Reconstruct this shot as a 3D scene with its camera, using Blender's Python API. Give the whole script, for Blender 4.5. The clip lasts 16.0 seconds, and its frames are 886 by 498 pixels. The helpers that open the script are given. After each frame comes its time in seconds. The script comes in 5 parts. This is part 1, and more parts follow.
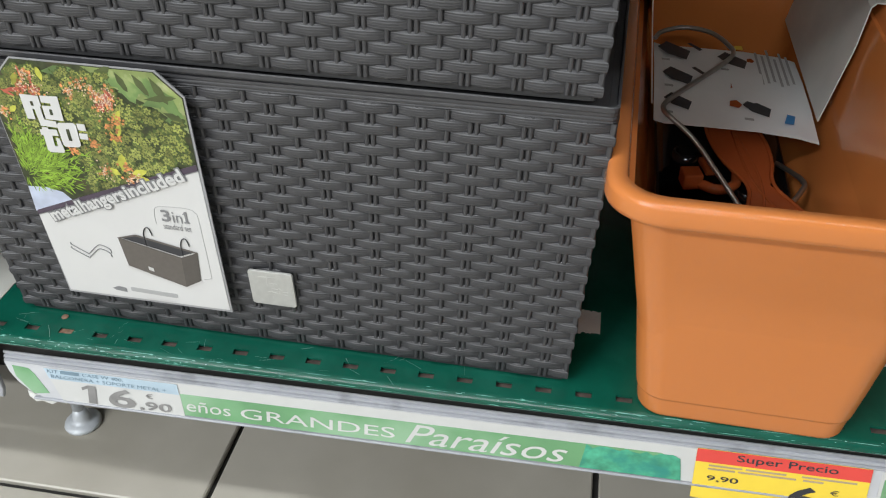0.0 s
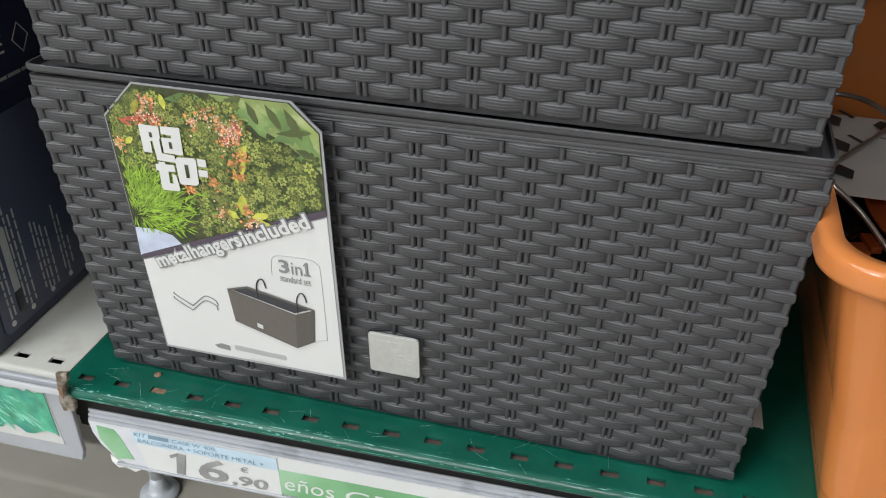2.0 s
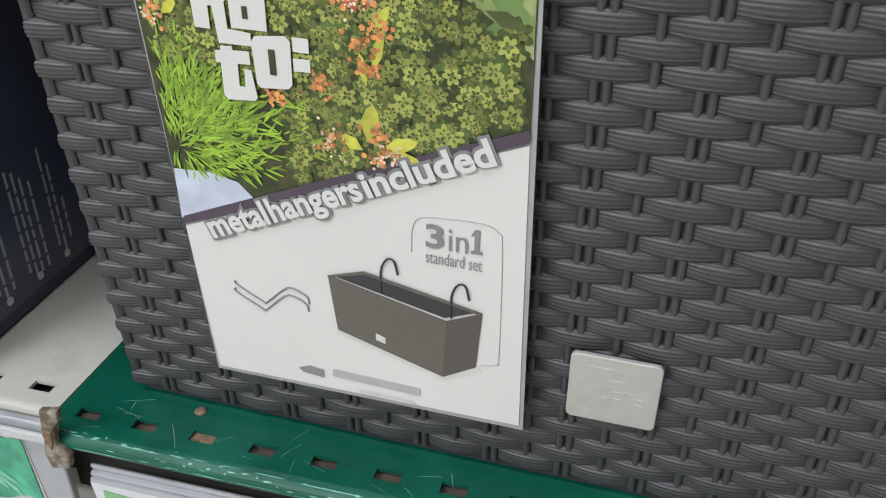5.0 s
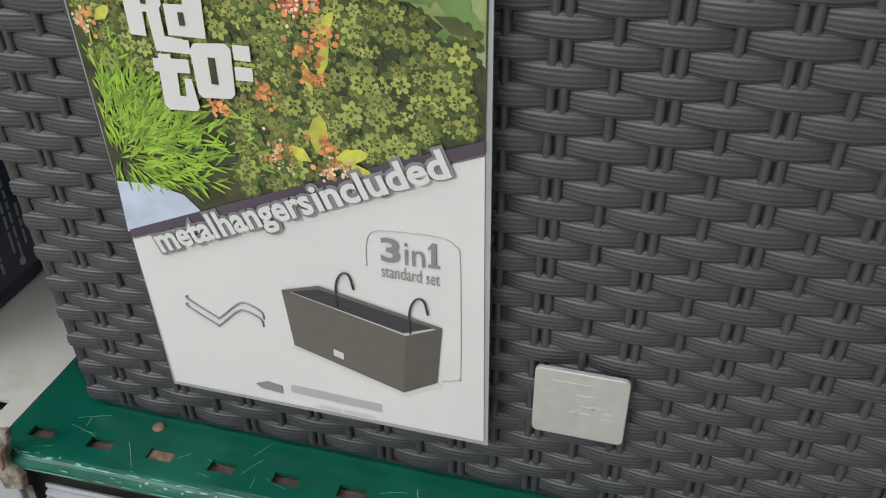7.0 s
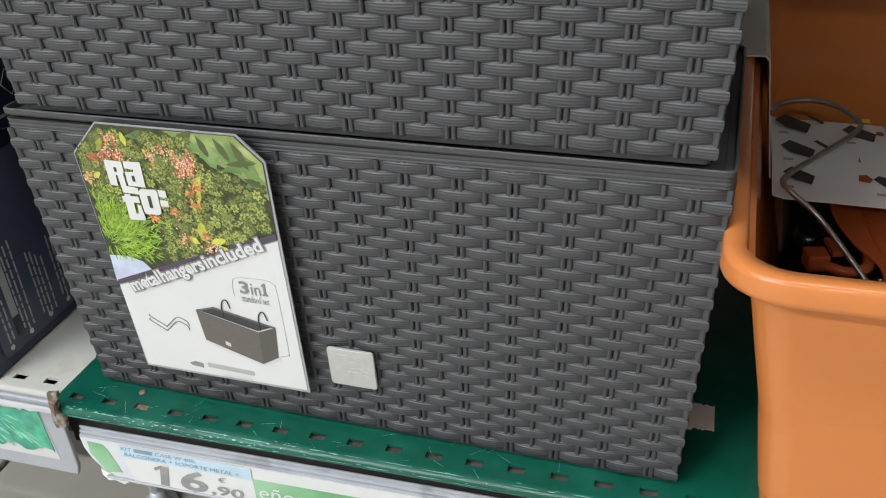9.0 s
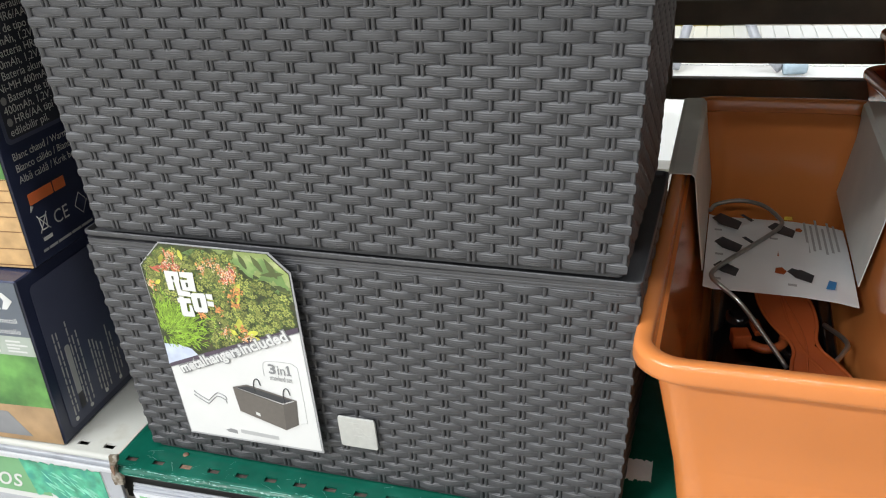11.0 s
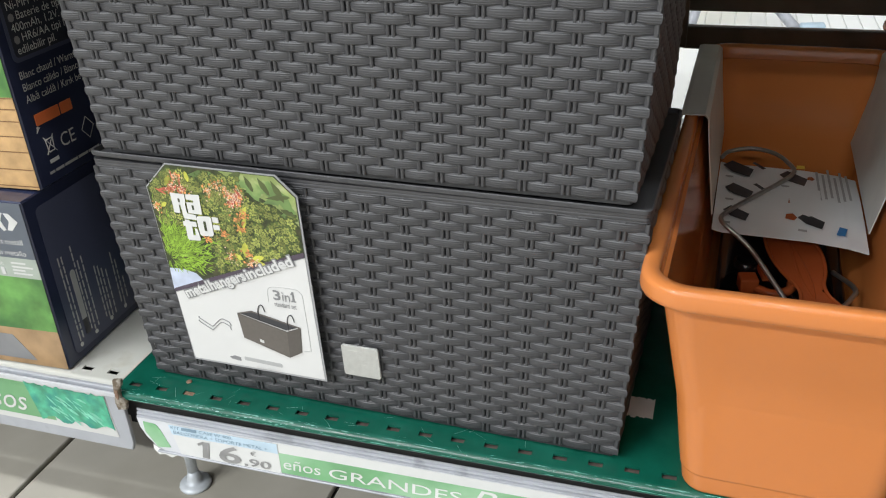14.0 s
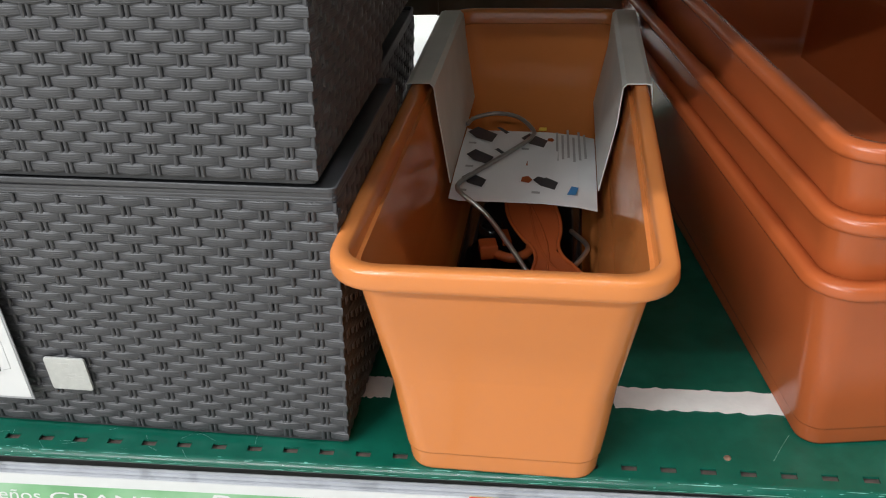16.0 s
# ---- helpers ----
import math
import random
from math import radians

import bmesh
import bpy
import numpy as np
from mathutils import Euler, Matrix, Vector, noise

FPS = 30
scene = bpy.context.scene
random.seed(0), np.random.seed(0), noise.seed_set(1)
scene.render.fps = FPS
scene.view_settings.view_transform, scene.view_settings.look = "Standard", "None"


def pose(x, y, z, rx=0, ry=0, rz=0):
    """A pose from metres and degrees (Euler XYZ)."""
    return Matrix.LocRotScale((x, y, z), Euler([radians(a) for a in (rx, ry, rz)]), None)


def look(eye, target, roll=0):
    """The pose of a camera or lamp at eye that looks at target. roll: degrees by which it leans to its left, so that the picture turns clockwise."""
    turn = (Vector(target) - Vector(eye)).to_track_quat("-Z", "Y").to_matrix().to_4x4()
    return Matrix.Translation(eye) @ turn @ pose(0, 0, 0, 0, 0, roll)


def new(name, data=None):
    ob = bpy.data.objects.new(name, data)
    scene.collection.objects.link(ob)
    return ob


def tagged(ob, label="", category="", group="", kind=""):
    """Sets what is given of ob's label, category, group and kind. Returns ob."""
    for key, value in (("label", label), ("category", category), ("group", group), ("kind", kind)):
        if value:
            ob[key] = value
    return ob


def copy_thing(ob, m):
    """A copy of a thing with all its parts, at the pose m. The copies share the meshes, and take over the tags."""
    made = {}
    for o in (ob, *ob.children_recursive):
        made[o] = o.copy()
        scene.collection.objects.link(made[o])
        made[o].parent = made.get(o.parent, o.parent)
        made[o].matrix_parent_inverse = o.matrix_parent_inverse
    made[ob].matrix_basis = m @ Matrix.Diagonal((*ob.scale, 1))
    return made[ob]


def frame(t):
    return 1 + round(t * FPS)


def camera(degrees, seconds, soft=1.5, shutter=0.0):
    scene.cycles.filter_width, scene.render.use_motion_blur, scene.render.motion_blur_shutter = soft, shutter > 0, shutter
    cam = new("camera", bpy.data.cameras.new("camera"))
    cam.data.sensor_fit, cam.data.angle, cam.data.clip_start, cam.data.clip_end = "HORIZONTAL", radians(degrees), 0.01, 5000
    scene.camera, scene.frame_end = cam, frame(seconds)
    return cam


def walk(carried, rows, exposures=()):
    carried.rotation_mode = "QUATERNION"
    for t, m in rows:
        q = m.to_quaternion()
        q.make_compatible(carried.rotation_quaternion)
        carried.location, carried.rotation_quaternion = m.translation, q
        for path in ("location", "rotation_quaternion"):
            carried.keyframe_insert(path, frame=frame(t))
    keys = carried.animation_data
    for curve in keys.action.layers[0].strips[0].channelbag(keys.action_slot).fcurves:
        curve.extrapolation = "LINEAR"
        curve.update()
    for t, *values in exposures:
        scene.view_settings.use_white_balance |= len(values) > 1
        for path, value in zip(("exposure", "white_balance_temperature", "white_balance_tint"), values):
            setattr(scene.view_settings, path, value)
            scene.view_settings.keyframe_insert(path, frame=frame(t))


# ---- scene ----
cam = camera(54.2, 16.0, soft=1.1)
PATH = [
    (0, (0.381, -0.392, 0.558), (0.098, 1.197, -0.624), -0.2),
    (0.5, (0.332, -0.345, 0.508), (0.023, 1.252, -0.656), 0.5),
    (1, (0.323, -0.332, 0.482), (-0.01, 1.287, -0.644), 1.0),
    (1.5, (0.322, -0.34, 0.496), (-0.058, 1.298, -0.586), 0.6),
    (2, (0.321, -0.355, 0.515), (-0.103, 1.305, -0.518), 0.2),
    (2.5, (0.317, -0.356, 0.517), (-0.132, 1.315, -0.485), -0.0),
    (3, (0.315, -0.35, 0.509), (-0.151, 1.323, -0.484), 0.2),
    (3.5, (0.291, -0.317, 0.485), (-0.175, 1.353, -0.512), 0.6),
    (4, (0.25, -0.278, 0.449), (-0.213, 1.391, -0.55), 0.6),
    (6.5, (0.188, -0.179, 0.384), (-0.196, 1.455, -0.704), 0.7),
    (7, (0.207, -0.200, 0.403), (-0.194, 1.442, -0.667), 0.2),
    (7.5, (0.253, -0.244, 0.436), (-0.177, 1.401, -0.616), -0.8),
    (8, (0.301, -0.300, 0.479), (-0.177, 1.354, -0.539), -1.9),
    (8.5, (0.346, -0.332, 0.506), (-0.169, 1.313, -0.508), -2.8),
    (11, (0.428, -0.458, 0.611), (-0.129, 1.251, -0.265), -4.1),
    (11.5, (0.429, -0.461, 0.624), (-0.157, 1.259, -0.212), -4.2),
    (12, (0.426, -0.458, 0.63), (-0.18, 1.265, -0.185), -4.3),
    (12.5, (0.425, -0.461, 0.626), (-0.183, 1.256, -0.201), -4.0),
    (13, (0.426, -0.464, 0.608), (-0.175, 1.237, -0.256), -3.7),
    (13.5, (0.428, -0.468, 0.594), (-0.156, 1.217, -0.312), -3.2),
    (14, (0.428, -0.466, 0.586), (-0.136, 1.205, -0.359), -2.8),
    (14.5, (0.431, -0.457, 0.577), (-0.097, 1.216, -0.383), -2.7),
    (15, (0.445, -0.446, 0.578), (-0.009, 1.239, -0.4), -2.5),
    (15.5, (0.481, -0.426, 0.581), (0.131, 1.275, -0.411), -2.4),
    (16, (0.514, -0.422, 0.574), (0.292, 1.291, -0.434), -2.3),
]
EXPOSURES = [(0, -0.49), (1, -0.54), (2, -0.52), (3.5, -0.44), (4.2, -0.50), (6.5, -0.80), (7, -0.78), (8, -0.62), (9, -0.38), (11, -0.06), (12, 0.08), (13, -0.03), (14, -0.29), (14.5, -0.37), (16, -0.18)]
walk(cam, [(t, look(eye, target, roll)) for t, eye, target, roll in PATH], EXPOSURES)

# ---------------------------------------------------------------- light
scene.view_settings.exposure = 0.0
world = bpy.data.worlds.new("world")
scene.world = world
world.use_nodes = True
world.node_tree.nodes["Background"].inputs[0].default_value = (0.9, 0.95, 1.0, 1)
world.node_tree.nodes["Background"].inputs[1].default_value = 0.01


def strip_lamp(x, y, z, length, width, watts, colour=(0.93, 0.97, 1.0)):
    """A long fluorescent fitting under the ceiling: lamp, housing and diffuser in one thing."""
    data = bpy.data.lights.new("strip_lamp", "AREA")
    data.shape, data.size, data.size_y, data.energy, data.color = "RECTANGLE", length, width, watts, colour
    ob = new("strip_lamp", data)
    ob.matrix_world = pose(x, y, z)
    return ob


for row_x, row_y, length, watts in ((-0.6, -0.95, 4.6, 96), (-2.1, -3.0, 2.6, 310), (-1.0, -4.8, 4.0, 190), (0.6, 1.5, 6.0, 100)):
    strip_lamp(row_x, row_y, 3.05, length, 0.16, watts)


# ---------------------------------------------------------------- materials
def mat(name, colour, rough=0.5, metal=0.0, vary=0.08, scale=40.0, bump=0.0, bump_scale=300.0, coat=0.0,
        second=None, amount=0.0, patch=6.0, island=0.0, spec=0.5):
    """A surface with colour variation at two scales, optional stains of a second colour and fine relief."""
    m = bpy.data.materials.new(name)
    m.use_nodes = True
    nt = m.node_tree
    bsdf = nt.nodes["Principled BSDF"]
    tc = nt.nodes.new("ShaderNodeTexCoord")

    def noise_node(sc, detail=4.0):
        n = nt.nodes.new("ShaderNodeTexNoise")
        n.inputs["Scale"].default_value, n.inputs["Detail"].default_value = sc, detail
        nt.links.new(tc.outputs["Object"], n.inputs["Vector"])
        return n

    def mix(a, b, f, mode="MIX"):
        n = nt.nodes.new("ShaderNodeMix")
        n.data_type, n.blend_type = "RGBA", mode
        for sock, val in ((n.inputs["Factor"], f), (n.inputs["A"], a), (n.inputs["B"], b)):
            if hasattr(val, "is_output"):
                nt.links.new(val, sock)
            elif isinstance(val, tuple):
                sock.default_value = (*val, 1)
            else:
                sock.default_value = val
        return n.outputs["Result"]

    def ramp(src, lo, hi):
        n = nt.nodes.new("ShaderNodeMapRange")
        n.inputs["From Min"].default_value, n.inputs["From Max"].default_value = lo, hi
        nt.links.new(src, n.inputs["Value"])
        return n.outputs["Result"]

    big, fine = noise_node(patch), noise_node(scale)
    dark = tuple(c * (1 - vary) for c in colour)
    light = tuple(min(1, c * (1 + vary)) for c in colour)
    col = mix(dark, light, ramp(fine.outputs["Fac"], 0.3, 0.7))
    if second:
        col = mix(col, second, ramp(big.outputs["Fac"], 0.62 - amount, 0.72 - amount * 0.5))
    if island:
        geo = nt.nodes.new("ShaderNodeNewGeometry")
        hsv = nt.nodes.new("ShaderNodeHueSaturation")
        nt.links.new(col, hsv.inputs["Color"])
        nt.links.new(ramp(geo.outputs["Random Per Island"], 0, 1), hsv.inputs["Value"])
        mr = hsv.inputs["Value"].links[0].from_node
        mr.inputs["To Min"].default_value, mr.inputs["To Max"].default_value = 1 - island, 1 + island
        col = hsv.outputs["Color"]
    nt.links.new(col, bsdf.inputs["Base Color"])
    rr = nt.nodes.new("ShaderNodeMapRange")
    rr.inputs["To Min"].default_value, rr.inputs["To Max"].default_value = max(0.02, rough - 0.06), min(1, rough + 0.06)
    nt.links.new(big.outputs["Fac"], rr.inputs["Value"])
    nt.links.new(rr.outputs["Result"], bsdf.inputs["Roughness"])
    bsdf.inputs["Metallic"].default_value = metal
    bsdf.inputs["Specular IOR Level"].default_value = spec
    if coat:
        bsdf.inputs["Coat Weight"].default_value, bsdf.inputs["Coat Roughness"].default_value = coat, 0.08
    if bump:
        b = nt.nodes.new("ShaderNodeBump")
        b.inputs["Strength"].default_value, b.inputs["Distance"].default_value = bump, 0.001
        nt.links.new(noise_node(bump_scale).outputs["Fac"], b.inputs["Height"])
        nt.links.new(b.outputs["Normal"], bsdf.inputs["Normal"])
    return m


M_RATTAN = mat("anthracite_plastic", (0.047, 0.0465, 0.050), 0.48, vary=0.10, scale=120, bump=0.15, bump_scale=900, spec=0.60)
# same plastic, darkened: shade in the weave's gaps put into the colour
M_GAPSHADE = mat("anthracite_plastic_gap_shade", (0.030, 0.030, 0.032), 0.6)
M_ORANGE = mat("terracotta_orange_plastic", (0.61, 0.203, 0.054), 0.15, vary=0.03, scale=8, bump=0.04, bump_scale=500)
M_TERRA = mat("terracotta_plastic", (0.40, 0.092, 0.026), 0.24, vary=0.06, scale=10, bump=0.05, bump_scale=400)
M_GREEN = mat("green_enamelled_steel", (0.004, 0.082, 0.053), 0.22, vary=0.12, scale=60, second=(0.008, 0.105, 0.070), amount=0.12, patch=25, bump=0.05)
# pale green shared by chipped enamel and the lip's painted highlight
M_WEARGLINT = mat("enamel_wear_and_glint", (0.12, 0.38, 0.30), 0.4, vary=0.3, scale=200)
M_SCRATCH = mat("bare_scratch", (0.25, 0.42, 0.36), 0.5)
M_RUST = mat("rusty_steel", (0.19, 0.115, 0.075), 0.7, vary=0.4, scale=400)
M_WHITESTEEL = mat("cream_enamelled_steel", (0.50, 0.495, 0.45), 0.35, vary=0.05, scale=30, second=(0.42, 0.40, 0.34), amount=0.05, patch=30)
M_DARK = mat("dark_steel", (0.02, 0.02, 0.02), 0.6)
M_UNDER = mat("brown_primer", (0.070, 0.052, 0.043), 0.8, vary=0.3, scale=200)
M_RAIL = mat("grey_rail_plastic", (0.36, 0.37, 0.40), 0.30, vary=0.05, scale=60, second=(0.27, 0.28, 0.30), amount=0.05, patch=40)
M_RAILLIGHT = mat("pale_rail_plastic", (0.52, 0.525, 0.545), 0.3, vary=0.05, scale=50)
M_PAPER = mat("white_print", (0.56, 0.56, 0.545), 0.45, vary=0.03, scale=50)
M_CARDWHITE = mat("glossy_white_card", (0.64, 0.635, 0.625), 0.25, vary=0.02, scale=20)
M_CARDEDGE = mat("grey_card_edge", (0.33, 0.33, 0.34), 0.4)
M_LABELGREEN = mat("printed_green", (0.15, 0.34, 0.16), 0.4, vary=0.12, scale=25, second=(0.27, 0.45, 0.28), amount=0.14, patch=12)
M_TEAL = mat("printed_leaf_green", (0.07, 0.36, 0.22), 0.4, vary=0.4, scale=90, second=(0.03, 0.25, 0.20), amount=0.15, patch=60)
M_MINT = mat("printed_mint", (0.20, 0.55, 0.40), 0.4, vary=0.25, scale=120)
M_BLUE = mat("printed_pale_blue", (0.42, 0.53, 0.61), 0.45)
M_RED = mat("printed_red", (0.72, 0.07, 0.055), 0.4, vary=0.04)
M_YELLOW = mat("printed_yellow", (0.85, 0.62, 0.06), 0.4, vary=0.04)
M_INK = mat("grey_ink", (0.22, 0.22, 0.225), 0.5)
M_FADED = mat("faded_ink", (0.24, 0.235, 0.23), 0.5, vary=0.25, scale=120)
M_INKDARK = mat("dark_ink", (0.035, 0.035, 0.04), 0.5)
M_INKBLUE = mat("blue_grey_ink", (0.17, 0.25, 0.31), 0.5)
M_INKPALE = mat("pale_grey_ink", (0.40, 0.40, 0.40), 0.5)
M_INKWHITE = mat("white_ink", (0.60, 0.60, 0.585), 0.45)
M_ALU = mat("brushed_aluminium", (0.58, 0.58, 0.56), 0.52, metal=0.6, vary=0.05, scale=300)
M_WIRE = mat("zinc_wire", (0.42, 0.41, 0.39), 0.3, metal=0.9, vary=0.1, scale=200)
M_BLACK = mat("black_glossy_plastic", (0.006, 0.006, 0.007), 0.18, vary=0.2)
M_SLEEVE = mat("grey_card_sleeve", (0.66, 0.65, 0.61), 0.55, vary=0.05, scale=30)
M_LEAFLET = mat("leaflet_paper", (0.80, 0.81, 0.82), 0.4, vary=0.03, scale=30)
M_NAVY = mat("navy_printed_card", (0.026, 0.032, 0.070), 0.26, vary=0.1, scale=20, coat=0.2)
M_NAVYLIGHT = mat("slate_printed_panel", (0.072, 0.080, 0.132), 0.24, vary=0.08, scale=15, coat=0.2)
M_PANEL = mat("dark_slate_panel", (0.040, 0.044, 0.058), 0.26, vary=0.08, scale=15, coat=0.2)
M_SLATE = mat("slate_grey_print", (0.10, 0.115, 0.14), 0.4)
M_SAGE = mat("sage_print", (0.34, 0.38, 0.33), 0.4, vary=0.06)
M_LAWN = mat("blurred_lawn_print", (0.11, 0.27, 0.065), 0.4, vary=0.45, scale=35, second=(0.04, 0.13, 0.035), amount=0.16, patch=20)
M_PATH = mat("blurred_path_print", (0.36, 0.23, 0.12), 0.4, vary=0.25, scale=40)
M_WOODPRINT = mat("printed_planks", (0.50, 0.31, 0.14), 0.4, vary=0.25, scale=60)
M_WOODLINE = mat("printed_plank_line", (0.20, 0.10, 0.04), 0.4)
M_ORANGEINK = mat("orange_ink", (0.75, 0.17, 0.05), 0.4)
M_KRAFT = mat("kraft_edge", (0.42, 0.32, 0.20), 0.8)
M_TILE = mat("beige_stone_tile", (0.46, 0.43, 0.37), 0.35, vary=0.06, scale=14, second=(0.40, 0.37, 0.31), amount=0.1, patch=5, bump=0.05)
M_GROUT = mat("dark_grout", (0.035, 0.033, 0.03), 0.9, vary=0.3, scale=100)
M_SLAT = mat("brown_stained_wood", (0.085, 0.065, 0.045), 0.5, vary=0.35, scale=22, bump=0.3, bump_scale=60)
M_WALL = mat("grey_white_wall_paint", (0.45, 0.45, 0.45), 0.7, vary=0.03, scale=3)
M_CABINET = mat("white_lacquer", (0.85, 0.85, 0.83), 0.3, vary=0.02, scale=4)
M_SACK = mat("yellow_printed_sack", (0.52, 0.42, 0.10), 0.45, vary=0.5, scale=18, second=(0.30, 0.30, 0.10), amount=0.1, patch=12)
M_TAPE = mat("torn_white_tape", (0.66, 0.66, 0.63), 0.6, vary=0.06, scale=60, bump=0.2)
M_DIRTY = mat("grimy_plastic", (0.44, 0.41, 0.36), 0.5, vary=0.35, scale=220, second=(0.12, 0.09, 0.06), amount=0.35, patch=160, bump=0.4)
M_FOOT = mat("galvanised_foot", (0.58, 0.61, 0.64), 0.4, metal=0.1, vary=0.1, scale=100)
M_PHOTODARK = mat("photo_undergrowth", (0.035, 0.045, 0.015), 0.3, vary=0.5, scale=160, second=(0.08, 0.06, 0.03), amount=0.1, patch=60)
M_LEAF = mat("photo_leaf", (0.060, 0.088, 0.020), 0.3, vary=0.35, scale=250, island=0.55)
M_LEAFYELLOW = mat("photo_leaf_yellow", (0.25, 0.27, 0.065), 0.3, vary=0.3, scale=250, island=0.5)
M_LIME = mat("photo_lime_needle", (0.22, 0.36, 0.035), 0.3, vary=0.2, scale=200, island=0.5)
M_FLOWER = mat("photo_flower", (0.56, 0.23, 0.08), 0.3, vary=0.3, scale=300, island=0.5)
M_FLOWERPALE = mat("photo_flower_centre", (0.66, 0.50, 0.36), 0.3, vary=0.2, scale=300, island=0.3)
M_FLOWERRED = mat("photo_red_flower", (0.42, 0.095, 0.060), 0.3, vary=0.3, scale=300, island=0.4)
M_LEAFBRIGHT = mat("photo_bright_leaf", (0.42, 0.42, 0.06), 0.3, vary=0.3, scale=200, island=0.4)
M_OLIVE = mat("photo_olive_shade", (0.075, 0.095, 0.030), 0.3, vary=0.4, scale=60)
M_BLUR = mat("photo_blurred_leaf", (0.16, 0.26, 0.08), 0.3, vary=0.4, scale=45, second=(0.40, 0.42, 0.18), amount=0.08, patch=45)
M_SOFT = mat("photo_soft_foliage", (0.24, 0.30, 0.10), 0.3, vary=0.35, scale=60, second=(0.45, 0.47, 0.25), amount=0.1, patch=70)
M_STONEBLUE = mat("photo_pale_stone", (0.50, 0.55, 0.68), 0.3, vary=0.2, scale=60)
M_PLUM = mat("photo_dark_rim", (0.07, 0.05, 0.075), 0.3, vary=0.1)
M_TAUPE = mat("printed_planter", (0.115, 0.100, 0.088), 0.35, vary=0.06, scale=300)
M_TAUPEDARK = mat("printed_planter_side", (0.085, 0.074, 0.065), 0.35, vary=0.06, scale=300)
M_SHADOWPRINT = mat("printed_soft_grey", (0.56, 0.55, 0.54), 0.3)


# ---------------------------------------------------------------- mesh helpers
def mesh_of(bm, smooth=False):
    me = bpy.data.meshes.new("mesh")
    bm.normal_update()
    bm.to_mesh(me)
    bm.free()
    if smooth:
        me.polygons.foreach_set("use_smooth", [True] * len(me.polygons))
    return me


def raw(verts, faces, smooth=False):
    me = bpy.data.meshes.new("mesh")
    me.from_pydata(verts, [], faces)
    me.update()
    if smooth:
        me.polygons.foreach_set("use_smooth", [True] * len(me.polygons))
    return me


def part(name, data, material, parent=None, label="", m=None, smooth=False):
    """Links a bmesh or mesh as one object under a thing or part."""
    me = mesh_of(data, smooth) if isinstance(data, bmesh.types.BMesh) else data
    if not me.materials:
        me.materials.append(material)
    ob = new(name, me)
    if parent:
        ob.parent = parent
    if m is not None:
        ob.matrix_basis = m
    return tagged(ob, label)


def empty(name, m, label, category, group="", kind=""):
    ob = new(name)
    ob.empty_display_size = 0.02
    ob.matrix_basis = m
    return tagged(ob, label, category, group, kind)


def box(x0, x1, y0, y1, z0, z1, bevel=0.0, seg=2, bm=None):
    bm = bm or bmesh.new()
    made = bmesh.ops.create_cube(bm, size=1, matrix=Matrix.LocRotScale(((x0 + x1) / 2, (y0 + y1) / 2, (z0 + z1) / 2), None, (x1 - x0, y1 - y0, z1 - z0)))
    if bevel:
        edges = list({e for v in made["verts"] for e in v.link_edges})
        bmesh.ops.bevel(bm, geom=edges, offset=bevel, segments=seg, affect="EDGES", profile=0.5)
    return bm


def rrect(hx, hy, r, z, n=6):
    pts = []
    for cx, cy, a0 in ((hx - r, hy - r, 0), (-hx + r, hy - r, 90), (-hx + r, -hy + r, 180), (hx - r, -hy + r, 270)):
        for i in range(n + 1):
            a = radians(a0 + 90 * i / n)
            pts.append((cx + r * math.cos(a), cy + r * math.sin(a), z))
    return pts


def loft(rings, cap_first=False, cap_last=False, smooth=True):
    n = len(rings[0])
    verts = [p for ring in rings for p in ring]
    faces = [(a * n + i, a * n + (i + 1) % n, (a + 1) * n + (i + 1) % n, (a + 1) * n + i) for a in range(len(rings) - 1) for i in range(n)]
    if cap_first:
        faces.append(tuple(reversed(range(n))))
    if cap_last:
        faces.append(tuple((len(rings) - 1) * n + i for i in range(n)))
    return raw(verts, faces, smooth)


def tube(points, r, seg=8, fine=5):
    """A round wire along a smooth line through the points."""
    p = [Vector(q) for q in points]
    p = [2 * p[0] - p[1], *p, 2 * p[-1] - p[-2]]
    line = []
    for i in range(1, len(p) - 2):
        for k in range(fine):
            t = k / fine
            a, b, c, d = p[i - 1:i + 3]
            line.append(0.5 * (2 * b + (c - a) * t + (2 * a - 5 * b + 4 * c - d) * t * t + (3 * b - a - 3 * c + d) * t ** 3))
    line.append(p[-2])
    rings, up = [], Vector((0.13, 0.21, 0.97)).normalized()
    for i, q in enumerate(line):
        d = (line[min(i + 1, len(line) - 1)] - line[max(i - 1, 0)]).normalized()
        u = d.cross(up).normalized()
        w = d.cross(u)
        rings.append([tuple(q + r * (math.cos(2 * math.pi * k / seg) * u + math.sin(2 * math.pi * k / seg) * w)) for k in range(seg)])
    return loft(rings, True, True)


def sheet(outline, thick, bevel=0.0):
    """A flat plate from an outline in x, y, its face at z = thick."""
    bm = bmesh.new()
    f = bm.faces.new([bm.verts.new((x, y, 0)) for x, y in outline])
    bm.normal_update()
    if f.normal.z < 0:
        f.normal_flip()
    up = bmesh.ops.extrude_face_region(bm, geom=[f])
    vs = [v for v in up["geom"] if isinstance(v, bmesh.types.BMVert)]
    bmesh.ops.translate(bm, vec=(0, 0, thick), verts=vs)
    bmesh.ops.recalc_face_normals(bm, faces=bm.faces)
    if bevel:
        top = [e for e in bm.edges if all(v.co.z > thick * 0.9 for v in e.verts)]
        bmesh.ops.bevel(bm, geom=top, offset=bevel, segments=2, affect="EDGES", profile=0.5)
    return bm


